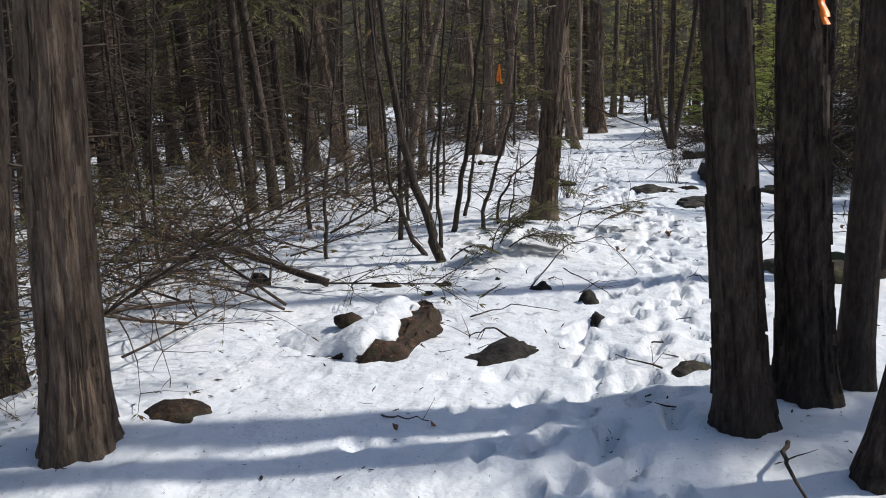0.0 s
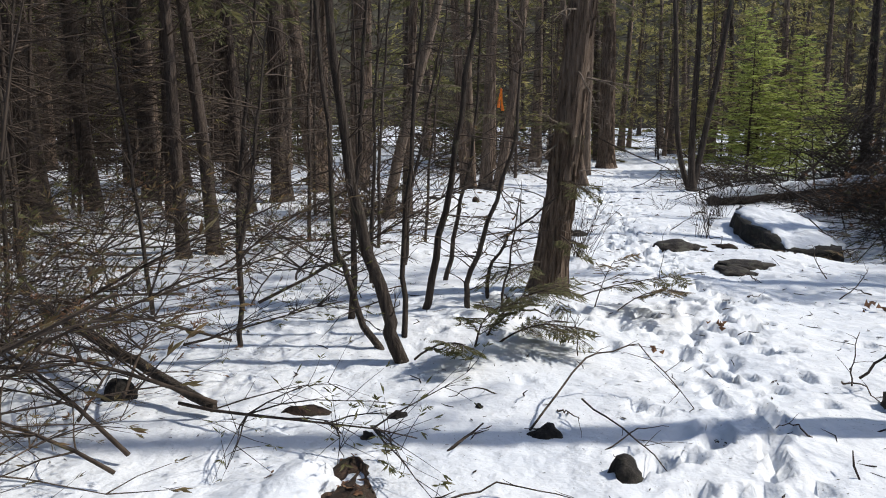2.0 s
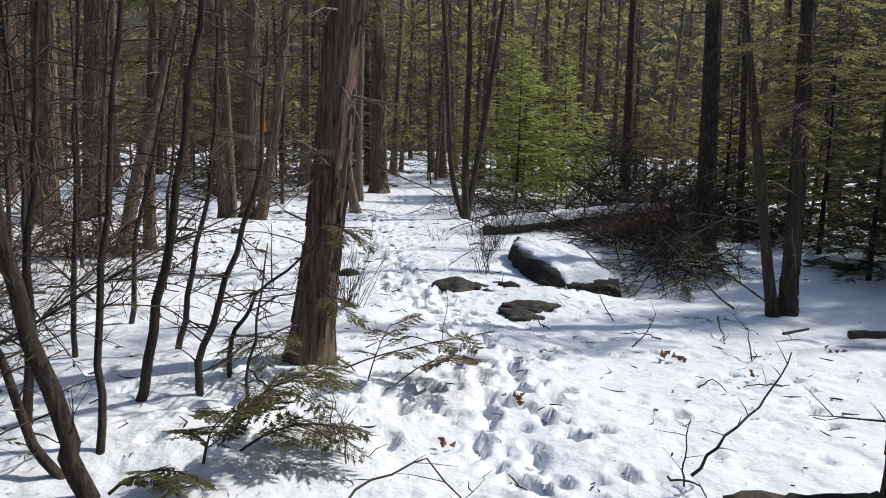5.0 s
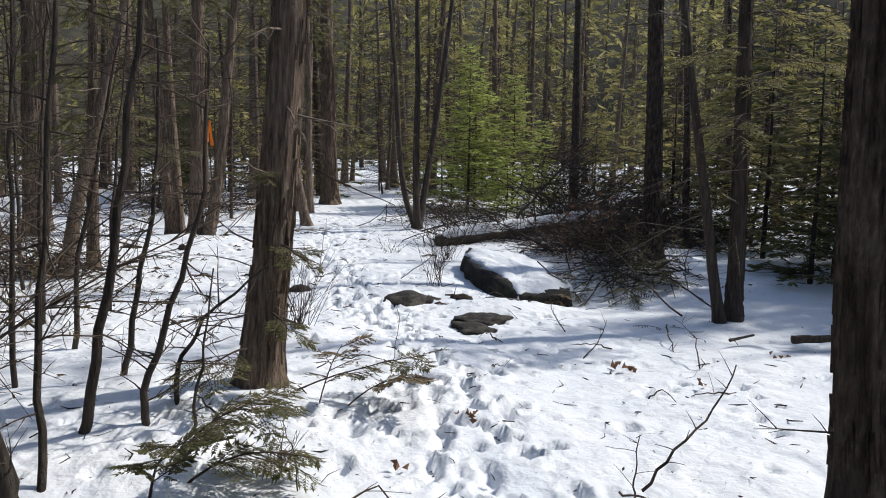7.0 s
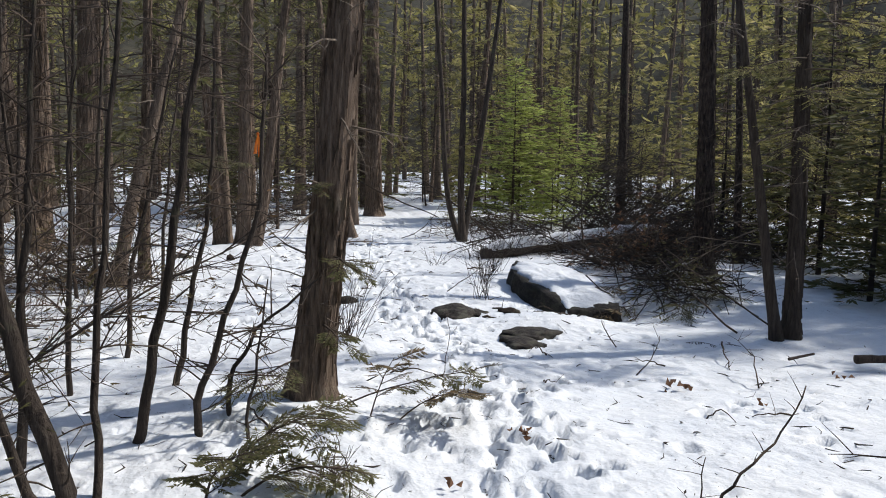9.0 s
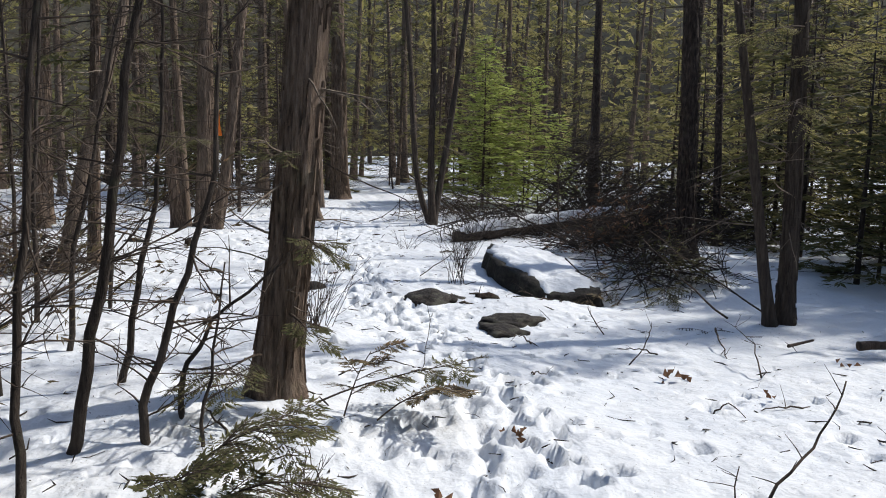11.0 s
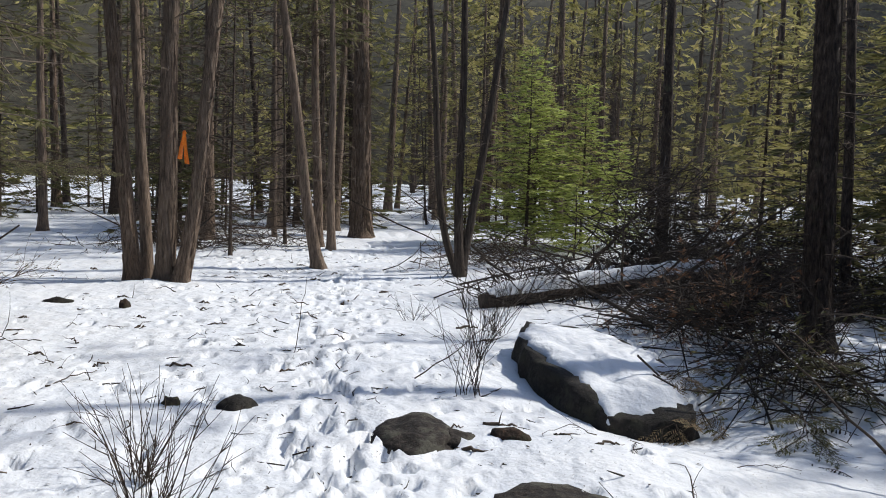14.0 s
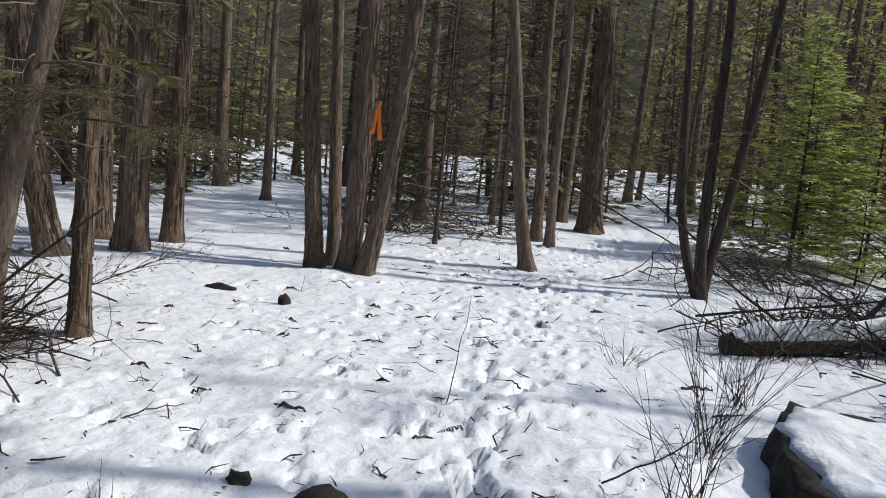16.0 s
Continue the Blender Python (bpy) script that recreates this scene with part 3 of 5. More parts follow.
sapling("sapling", (0.06, 9.5), [([(0, 0, -0.1), (0.12, -0.03, 0.5), (0.26, -0.08, 1.3), (0.42, -0.1, 2.4), (0.6, -0.1, 4.0)], 0.033)], "slender leaning dark bare sapling", 26, 0.6, 2)
sapling("sapling", (0.36, 9.55), [([(0, 0, -0.1), (0.02, -0.02, 0.15), (0.15, -0.06, 0.6), (0.32, -0.1, 1.2), (0.36, -0.1, 1.9)], 0.027)], "slender crooked dark bare sapling", 26, 0.5, 3)
sapling("sapling", (0.17, 10.6), [([(0, 0, -0.1), (0.1, 0, 0.5), (0.22, -0.05, 1.2), (0.25, 0, 2.2)], 0.026)], "thin dark bare sapling", 20, 0.5, 4)
sapling("sapling", (0.5, 9.85), [([(0, 0, -0.1), (0.03, 0, 0.2), (0.15, 0, 0.45), (0.5, -0.05, 0.75)], 0.02)], "short bent dark sapling beside the leaning cedar", 16, 0.4, 5)
sapling("sapling", (0.6, 9.4), [([(0, 0, -0.1), (0.05, 0, 0.3), (0.12, 0, 0.8)], 0.012)], "small dark bare sapling", 12, 0.3, 6)
for i, (x, y, lx, hh) in enumerate([(-0.45, 10.6, 0.05, 3.0), (-0.95, 11.6, -0.1, 3.4), (-1.5, 10.4, 0.1, 2.8), (-1.9, 9.6, -0.15, 2.4), (-0.7, 12.8, 0.1, 3.6), (-1.6, 13.4, 0.05, 4.0), (-2.6, 9.0, 0.1, 2.6), (-3.2, 10.2, -0.1, 3.2),
                                    (-3.4, 8.0, -0.05, 3.0), (-0.2, 13.3, 0.12, 3.0), (-1.2, 14.6, -0.05, 4.0), (-2.0, 15.6, 0.05, 4.0), (-4.6, 9.0, 0.05, 3.5), (-0.3, 11.8, 0.2, 2.4), (-0.40, 9.35, 0.06, 2.3), (-1.0, 8.8, 0.1, 2.0)]):
    sapling("sapling", (x, y), [([(0, 0, -0.1), (lx * 0.3, 0, hh * 0.3), (lx * 1.2, 0.05, hh * 0.65), (lx * 2, 0.1, hh)], 0.022 + 0.004 * (i % 3))], "thin dark bare sapling in the shaded wood", 34, 0.8, 20 + i)


def shrub(at, label, stems=18, tall=0.7, spread=0.35, seed=0, mat=TWIG, twigs=3):
    rng = random.Random(seed + 900)
    root = thing("shrub", (at[0], at[1], height(*at)), label, "shrub")
    for i in range(stems):
        g = Geo()
        a = rng.uniform(0, 6.28)
        s = spread * rng.uniform(0.2, 1)
        line = limb(rng, (rng.gauss(0, 0.04), rng.gauss(0, 0.04), -0.05), (math.cos(a) * s, math.sin(a) * s, tall), tall * rng.uniform(0.5, 1.05), 0.22, 0.0, 5)
        g.tube(line, taper(6, 0.0036, 0.001), 3, False)
        for k in range(twigs):
            b = limb(rng, line[rng.randint(1, 4)], (Vector((math.cos(a), math.sin(a), 1.2)) + rand_dir(rng) * 0.7), tall * 0.3 * rng.random() + 0.05, 0.25, 0, 3)
            g.tube(b, taper(4, 0.0022, 0.001), 3, False)
        part("stem", g, mat, root)
    return root


shrub((1.42, 11.9), "bare bush of fine grey twigs in snow", 26, 0.75, 0.4, 1)
shrub((1.22, 12.95), "bare upright bush of fine dark twigs", 22, 0.6, 0.45, 2)
shrub((3.25, 14.3), "bare bush of thin stems beside a boulder", 18, 0.9, 0.5, 3, TWIG_DARK)
shrub((3.55, 15.2), "bare arching bush of thin dark stems", 16, 1.0, 0.8, 4, TWIG_DARK)
shrub((4.0, 16.2), "bare dark twiggy bush", 18, 0.8, 0.7, 5, TWIG_DARK)
shrub((3.3, 16.9), "small bare twigs poking out of snow", 10, 0.4, 0.5, 6, TWIG_DARK)
shrub((1.0, 9.0), "small bare twigs poking out of snow", 8, 0.3, 0.3, 7)
shrub((4.55, 17.6), "bare dark twiggy bush at a log", 22, 0.9, 0.8, 8, TWIG_DARK)
shrub((5.1, 18.4), "bare dark twiggy bush at a log", 24, 0.9, 0.8, 9, TWIG_DARK)


# ---- rocks ----
def rock(at, dims, label, mat=ROCK, seed=0, sharp=0.28, detail=4, sink=0.4, turn=0.0, flat_top=False):
    bm = bmesh.new()
    bmesh.ops.create_icosphere(bm, subdivisions=detail, radius=1.0)
    for v in bm.verts:
        n0 = v.co.normalized()
        k = 1 + sharp * noise.noise(n0 * 1.4 + Vector((seed * 3.1, 0, 0))) + sharp * 0.5 * noise.noise(n0 * 3.3 + Vector((0, seed * 2.7, 0))) + sharp * 0.22 * noise.noise(n0 * 8 + Vector((seed, 0, 4)))
        c = n0 * k
        if flat_top and c.z > 0.45:
            c.z = 0.45 + (c.z - 0.45) * 0.25
        v.co = Vector((c.x * dims[0] / 2, c.y * dims[1] / 2, c.z * dims[2]))
    for f in bm.faces:
        f.smooth = True
    me = bpy.data.meshes.new("rock")
    bm.to_mesh(me)
    bm.free()
    me.materials.append(mat)
    ob = new("rock", me)
    ob.matrix_basis = pose(at[0], at[1], (at[2] if len(at) > 2 else height(at[0], at[1])) - dims[2] * sink, 0, 0, turn)
    return tagged(ob, label, "rock")


rock((0.47, 6.08), (0.54, 0.36, 0.15), "dark bare wedge of rock in snow", ROCK, 1, 0.35, sink=0.62, turn=20)
rock((1.39, 5.76), (0.22, 0.16, 0.07), "small mossy stone in snow", ROCK_MOSS, 5, sink=0.55, detail=3)
for i, (x, y, s) in enumerate([(0.78, 7.5, 0.15), (1.07, 7.14, 0.19), (1.06, 6.67, 0.16), (-0.01, 7.45, 0.09), (0.1, 7.7, 0.10), (0.48, 7.85, 0.06)]):
    rock((x, y), (s, s * 0.7, s * 0.55), "small dark stone poking out of snow", ROCK, 10 + i, 0.35, 3, 0.5, i * 50)
rock((-0.35, 7.75), (0.30, 0.14, 0.07), "flat brown stone in snow", ROCK_BROWN, 17, sink=0.5, detail=3)
rock((-1.35, 7.9), (0.2, 0.15, 0.12), "small dark stone in snow", ROCK, 18, sink=0.2, detail=3)
rock((-1.0, 5.35), (0.34, 0.3, 0.09), "brown litter-covered stone at a trunk", ROCK_BROWN, 19, sink=0.55, detail=3)
rock((-0.45, 4.15), (0.6, 0.3, 0.12), "low brown rock at the trail's start", ROCK_BROWN, 20, sink=0.55)
rock((2.76, 7.74), (0.85, 0.55, 0.26), "mossy ridged rock beside the trail", ROCK_MOSS, 21, 0.5, sink=0.48, turn=-30)
rock((3.17, 12.36), (0.54, 0.46, 0.20), "dark lichened rock bare of snow", ROCK_LICHEN, 22, 0.34, sink=0.36, turn=-12, flat_top=True)
rock((2.97, 12.10), (0.38, 0.54, 0.18), "dark lichened rock edge in snow", ROCK_LICHEN, 33, 0.36, sink=0.34, turn=8, flat_top=True)
rock((2.71, 13.46), (0.58, 0.66, 0.12), "low rounded lichened rock in snow", ROCK_LICHEN, 24, 0.25, sink=0.42, turn=-8)
rock((2.92, 13.33), (0.30, 0.20, 0.08), "thin flat rock edge in snow", ROCK_LICHEN, 30, 0.3, sink=0.5, detail=3)
rock((3.24, 13.26), (0.30, 0.16, 0.09), "thin flat rock edge in snow", ROCK_BROWN, 25, 0.3, sink=0.45, turn=-35, detail=3)
rock((1.63, 14.04), (0.28, 0.2, 0.13), "dark stone poking out of trampled snow", ROCK, 26, 0.35, 3, 0.42)
rock((1.22, 14.16), (0.14, 0.12, 0.09), "small grey stone in snow", ROCK_MOSS, 27, 0.3, 3, 0.4)
rock((0.31, 17.9), (0.12, 0.12, 0.11), "small brown stone by a cedar clump", ROCK_BROWN, 28, 0.3, 3, 0.1)
rock((-0.45, 18.3), (0.3, 0.1, 0.06), "dark piece of bark on snow", ROCK, 29, 0.3, 3, 0.1)


def snowy_rock(name, at, foot, brow, bare, thick, label, mat, category, seed, rough=0.05):
    """A broken block of rock under a cushion of snow. foot and brow: corners of its base and of its top edge, in turn;
    bare: how far the snow stays back from each top corner."""
    root = thing(name, (at[0], at[1], 0), label, category)
    bm = bmesh.new()
    for x, y, z in foot + brow:
        bm.verts.new((x - at[0], y - at[1], z))
    hull = bmesh.ops.convex_hull(bm, input=bm.verts)
    bmesh.ops.delete(bm, geom=list({v for v in hull["geom_interior"] if isinstance(v, bmesh.types.BMVert)}), context="VERTS")
    bmesh.ops.triangulate(bm, faces=bm.faces)
    for i in range(3):
        bmesh.ops.subdivide_edges(bm, edges=[e for e in bm.edges if e.calc_length() > 0.05], cuts=1, use_grid_fill=True)
        bmesh.ops.triangulate(bm, faces=bm.faces)
    bm.normal_update()
    moves = []
    for v in bm.verts:
        q = v.co + Vector((seed * 5.3, 0, 0))
        moves.append(v.normal * (rough * noise.noise(q * 3.5) + rough * 0.5 * noise.noise(q * 9) + rough * 0.25 * noise.noise(q * 22)))
    for v, d in zip(bm.verts, moves):
        v.co += d
    for f in bm.faces:
        f.smooth = True
    if mat is ROCK_BROWN:
        tree_, lf, r2 = BVHTree.FromBMesh(bm), Geo(), random.Random(seed)
        for i in range(420):
            hit = tree_.ray_cast(Vector((r2.uniform(-0.3, 0.5), r2.uniform(-0.8, 0.7), 1.0)), Vector((0, 0, -1)))
            if hit[0] is None:
                continue
            d = rand_dir(r2, 0.3)
            sz = r2.uniform(0.012, 0.05)
            lf.leaf(hit[0] + Vector((0, 0, 0.006)), d, (d.cross(hit[1]) + rand_dir(r2) * 0.3).normalized(), sz, sz * r2.uniform(0.25, 0.6))
        part("leaf_litter", lf, BROWN, root, "brown dead leaves and needles", "stuff")
    me = bpy.data.meshes.new("stone")
    bm.to_mesh(me)
    bm.free()
    me.materials.append(mat)
    st = new("stone", me)
    st.parent = root
    # the snow, in rings from its middle to its rim
    mid = Vector((sum(c[0] for c in brow), sum(c[1] for c in brow), sum(c[2] for c in brow))) / len(brow) - Vector((at[0], at[1], 0))
    rim, edge, n_ = [], [], len(brow)
    for k in range(64):
        f = k / 64 * n_
        i = int(f)
        u = f - i
        u = u * u * (3 - 2 * u) * 0.5 + u * 0.5
        a_, b_ = Vector(brow[i]), Vector(brow[(i + 1) % n_])
        p_ = a_.lerp(b_, u) - Vector((at[0], at[1], 0))
        back = bare[i] + (bare[(i + 1) % n_] - bare[i]) * u
        out = (p_ - mid)
        out.z = 0
        ln = out.length
        q = mid.lerp(p_, max(0.2, 1 - (back + 0.09 * noise.noise(Vector((k * 0.45, seed, 0)))) / ln))
        soft_ = max(0.0, min(1.0, (-0.05 - back) / 0.06))
        q.z += soft_ * (height(q.x + at[0], q.y + at[1]) - 0.02 - q.z)
        rim.append(q)
        edge.append(5 - 3.2 * soft_)
    g = Geo()
    rows = 22
    g.v.append(mid + Vector((0, 0, thick)))
    for j in range(1, rows + 1):
        r_ = j / rows
        for k in range(64):
            q = mid.lerp(rim[k], r_)
            h = thick * (1 - r_ ** edge[k]) ** (0.6 if edge[k] > 4 else 1.0) - (0.03 if j < rows else 0.05) + (0.035 * noise.noise(Vector((q.x * 3.5, q.y * 3.5, seed + 2.0))) + 0.02 * noise.noise(Vector((q.x * 9, q.y * 9, seed + 4.0)))) * (1 - r_ ** 4)
            g.v.append(q + Vector((0, 0, h)))
    for k in range(64):
        g.f.append((0, 1 + k, 1 + (k + 1) % 64))
        for j in range(rows - 1):
            a0, b0 = 1 + j * 64 + k, 1 + j * 64 + (k + 1) % 64
            g.f.append((a0, a0 + 64, b0 + 64, b0))
    part("snow_cover", g, SNOW_CLEAN, root, "smooth thick white snow")
    return root


snowy_rock("boulder", (4.4, 14.5), [(3.82, 15.3, -0.5), (3.76, 14.7, -0.5), (3.88, 14.15, -0.5), (4.08, 13.74, -0.5), (4.70, 13.62, -0.5), (5.0, 14.1, -0.5), (5.15, 15.0, -0.5), (4.7, 15.75, -0.5), (4.0, 15.7, -0.5)],
           [(3.89, 15.25, 0.20), (3.85, 14.72, 0.12), (3.96, 14.22, 0.03), (4.12, 13.82, -0.11), (4.67, 13.70, -0.11), (4.92, 14.10, -0.06), (5.06, 15.0, 0.04), (4.7, 15.6, 0.16), (4.1, 15.6, 0.23)],
           [0.02, 0.12, 0.16, 0.03, 0.05, -0.03, -0.04, -0.03, 0.0], 0.10, "dark grey boulder under a thick slab of snow", ROCK, "boulder", 1, 0.05)
snowy_rock("snowy_rock", (-0.3, 6.6), [(-0.62, 6.18, -0.25), (-0.30, 5.84, -0.25), (0.02, 5.98, -0.25), (0.14, 6.45, -0.25), (0.18, 6.95, -0.25), (0.04, 7.24, -0.25), (-0.3, 7.25, -0.25), (-0.78, 6.9, -0.25), (-0.86, 6.45, -0.25)],
           [(-0.58, 6.24, -0.06), (-0.28, 5.95, 0.08), (-0.03, 6.07, 0.10), (0.06, 6.48, 0.11), (0.12, 6.93, 0.07), (0.0, 7.18, 0.05), (-0.3, 7.12, -0.04), (-0.66, 6.85, -0.13), (-0.76, 6.48, -0.14)],
           [-0.12, 0.05, 0.14, 0.20, 0.19, 0.18, -0.12, -0.20, -0.22], 0.14, "brown leaf-strewn rock under a cushion of snow", ROCK_BROWN, "rock", 2, 0.09)
rock((-0.40, 6.42, 0.125), (0.17, 0.10, 0.05), "small brown rock tip in a snow cushion", ROCK_BROWN, 4, sink=0.2, detail=3)


# ---- fallen wood ----
def fallen_log(a, b, r, label, snow=True, seed=0, mat=BARK_DARK):
    a, b = Vector(a), Vector(b)
    rng = random.Random(seed)
    root = thing("fallen_log", a, label, "log")
    g = Geo()
    d = b - a
    ax = d.normalized()
    u = ax.cross(Vector((0, 0, 1))).normalized()
    w = u.cross(ax)
    n_, s_ = 30, 14
    for i in range(n_ + 1):
        c = d * (i / n_) + Vector((0, 0, 0.012 * min(1.0, d.length) ** 3 * noise.noise(Vector((i * 0.3, seed, 0)))))
        for k in range(s_):
            t = 2 * math.pi * k / s_
            rr = r * (1 - 0.3 * i / n_) * (1 + 0.15 * noise.noise(Vector((math.cos(t) * 2, math.sin(t) * 2, i * 0.4 + seed))))
            g.v.append(c + u * rr * math.cos(t) + w * rr * math.sin(t))
    for i in range(n_):
        for k in range(s_):
            p0, p1 = i * s_ + k, i * s_ + (k + 1) % s_
            g.f.append((p0, p1, p1 + s_, p0 + s_))
    g.f.append(tuple(range(s_ - 1, -1, -1)))
    g.f.append(tuple(n_ * s_ + k for k in range(s_)))
    part("stem", g, mat, root)
    if snow:
        g = Geo()
        for i in range(n_ + 1):
            f = i / n_
            c = d * (0.02 + 0.93 * f)
            rr = r * (1 - 0.3 * f)
            end = min(1.0, 0.25 + 14 * f, 6 * (1 - f))
            thick = (0.13 + 0.04 * noise.noise(Vector((i * 0.5, 3, seed)))) * end
            for k in range(7):
                t = (k / 6 * 2 - 1)
                g.v.append(c + u * (rr * 0.85 * t) + w * (rr * math.sqrt(max(0, 1 - (0.85 * t) ** 2)) - 0.01 + thick * (1 - t * t) ** 0.5))
        for i in range(n_):
            for k in range(6):
                p0 = i * 7 + k
                g.f.append((p0, p0 + 1, p0 + 8, p0 + 7))
        part("snow_strip", g, SNOW_CLEAN, root, "strip of white snow along the top")
    return root


fallen_log((4.22, 17.65, 0.09), (8.1, 18.35, 0.44), 0.095, "fallen dark trunk capped with snow over brush", True, 1)
fallen_log((5.25, 10.66, 0.04), (5.85, 10.55, 0.05), 0.035, "short dark piece of fallen wood in snow", False, 2)
fallen_log((4.80, 10.86, 0.01), (5.10, 10.95, 0.02), 0.013, "thin dark stick in snow", False, 3)
fallen_log((-2.04, 8.48, 0.30), (-0.76, 7.61, 0.06), 0.033, "broken dead limb with a torn brown end", False, 4, BARK_THIN)


def brush_pile(centre, dims, label, sticks, seed, mat=TWIG_DARK, poles=8, fine=3, leafy=False):
    rng = random.Random(seed + 77)
    z = height(centre[0], centre[1])
    root = thing("brush_pile", (centre[0], centre[1], z), label, "brush pile")
    g, lf = Geo(), Geo()
    for i in range(sticks):
        one = Geo() if i < 90 else g
        x, y = rng.gauss(0, 0.42), rng.gauss(0, 0.42)
        fall = max(0.05, 1 - (x * x + y * y) / 1.1)
        h = rng.random() ** 1.4 * dims[2] * fall
        d = rand_dir(rng, 0.45)
        ln = rng.uniform(0.4, 1.6)
        b = limb(rng, (x * dims[0] / 2 - d.x * ln / 2, y * dims[1] / 2 - d.y * ln / 2, h - d.z * ln / 3), d, ln, 0.65, rng.uniform(-0.2, 0.5), 5)
        r = rng.uniform(0.006, 0.012) if i < 90 else rng.uniform(0.003, 0.009)
        one.tube(b, taper(6, r, 0.0015), 3, False)
        for k in range(fine):
            c = limb(rng, b[rng.randint(1, 4)], (d + rand_dir(rng) * 0.9), ln * rng.uniform(0.15, 0.45), 0.35, 0.1, 3)
            one.tube(c, taper(4, r * 0.5, 0.001), 3, False)
            if leafy and rng.random() < 0.75:
                spray(lf, rng, c[-1], (c[-1] - c[0]).normalized(), (Vector((0, 0, 1)) + rand_dir(rng) * 0.5).normalized(), rng.uniform(0.05, 0.10), 5, 0.15)
        if i < 90:
            part("branch", one, mat, root)
    part("twigs", g, mat, root, "dense tangle of dark twigs", "stuff")
    if leafy:
        part("sprays", lf, BROWN if seed % 2 else CEDAR, root, "dull drooping cedar sprays", "stuff")
    for i in range(poles):
        p = Geo()
        a = rng.uniform(0, 6.28)
        s = Vector((rng.gauss(0, 0.25) * dims[0], rng.gauss(0, 0.25) * dims[1], rng.uniform(0, 0.2)))
        pts = limb(rng, s, (math.cos(a), math.sin(a), rng.uniform(0.1, 0.9)), rng.uniform(1.0, 2.4), 0.08, 0, 5)
        p.tube(pts, taper(6, rng.uniform(0.014, 0.028), 0.006), 6)
        part("pole", p, BARK_THIN, root)
    return root


brush_pile((7.3, 16.7), (3.4, 2.6, 0.7), "dark tangled pile of dead branches over snow", 620, 1, poles=8)
brush_pile((5.9, 15.5), (1.6, 1.8, 0.5), "dark tangle of dead cedar boughs beside a boulder", 300, 3, poles=2, leafy=True)
brush_pile((5.75, 14.1), (1.2, 1.5, 0.3), "dark tangle of boughs in the hollow by a boulder", 170, 8, poles=0, leafy=True)
brush_pile((8.6, 20.6), (3.4, 2.2, 1.3), "tall dark pile of dead branches behind a fallen trunk", 480, 9, poles=12)
brush_pile((7.0, 18.8), (2.6, 1.6, 1.9), "tall dark heap of dead upright branches on a fallen trunk", 620, 10, poles=16)
brush_pile((5.2, 17.9), (2.2, 1.2, 0.45), "low tangle of bare dark branches on snow", 220, 13, poles=3)
brush_pile((9.4, 18.6), (3.6, 3.6, 1.6), "dark heap of dead branches among conifers", 420, 4, poles=8)
brush_pile((0.6, 24.5), (5.0, 2.4, 0.5), "low brown tangle of fallen branches", 300, 5, TWIG, 4)
brush_pile((-1.2, 15.6), (1.4, 1.2, 0.4), "brown heap of twigs and litter at the stand's edge", 160, 6, TWIG, 1)
brush_pile((5.6, 22.0), (2.6, 2.2, 0.45), "low brown tangle of fallen branches beyond a log", 160, 7, TWIG, 3)


def fallen_bough(seed, dry, length=1.6):
    """A fallen cedar bough: a crooked stem, side branches, twigs and dry sprays; it lies along +x from its butt."""
    rng = random.Random(seed + 300)
    root = thing("fallen_bough", (0, 0, 0), "fallen dead cedar bough lying on snow", "bough", "fallen boughs in the shaded wood")
    g, lf = Geo(), Geo()
    stem = limb(rng, (0, 0, 0.05), (1, 0, 0.12), length, 0.18, 0.12, 6)
    g.tube(stem, taper(7, 0.011, 0.003), 5)
    part("stem", g, TWIG, root)
    for i in range(14):
        g = Geo()
        j = rng.randint(1, 5)
        d = Vector((0.6, rng.choice((-1, 1)) * rng.uniform(0.4, 1.0), rng.uniform(-0.05, 0.7)))
        b = limb(rng, stem[j], d, length * rng.uniform(0.2, 0.5), 0.3, 0.35, 4)
        g.tube(b, taper(5, 0.006, 0.0015), 3, False)
        for k in range(6):
            q = b[rng.randint(1, 4)]
            c = limb(rng, q, (d + rand_dir(rng) * 0.9), rng.uniform(0.08, 0.3), 0.3, 0.1, 2)
            g.tube(c, taper(3, 0.0025, 0.001), 3, False)
            if rng.random() < dry:
                spray(lf, rng, c[-1], (c[-1] - c[0]).normalized(), Vector((0, 0, 1)), 0.062, 5, 0.15)
        part("branch", g, TWIG_DARK if seed % 2 else TWIG, root)
    part("sprays", lf, (BROWN, CEDAR, CEDAR_DRY, CEDAR, CEDAR_DRY)[seed % 5], root, "dry drooping brown-green cedar sprays", "stuff")
    return root


BOUGHS = [fallen_bough(i, 0.8 + 0.1 * (i % 3), 1.2 + 0.22 * i) for i in range(5)]
rng = random.Random(12)
spots = [(-0.9, 6.9, 170), (-1.3, 6.3, 200), (-1.7, 7.2, 150), (-0.75, 7.6, 185), (-2.2, 7.0, 10), (-1.5, 8.2, 160), (-2.6, 8.2, 30), (-1.0, 8.6, 200), (-2.0, 9.3, 120), (-1.1, 9.6, 20), (-3.0, 9.4, 330), (-0.7, 10.6, 150),
         (-1.8, 10.8, 60), (-2.8, 10.8, 200), (-0.6, 12.0, 120), (-1.6, 12.2, 330), (-3.4, 7.4, 70), (-2.7, 6.3, 300), (-3.8, 8.8, 160), (-1.9, 6.1, 330), (-2.4, 12.8, 190), (-0.9, 14.0, 80), (-1.5, 5.9, 70), (-3.3, 12.0, 10),
         (-2.1, 8.6, 260), (-1.3, 7.4, 95), (-2.9, 7.4, 210), (-1.4, 16.8, 15), (-0.9, 17.1, 200)]
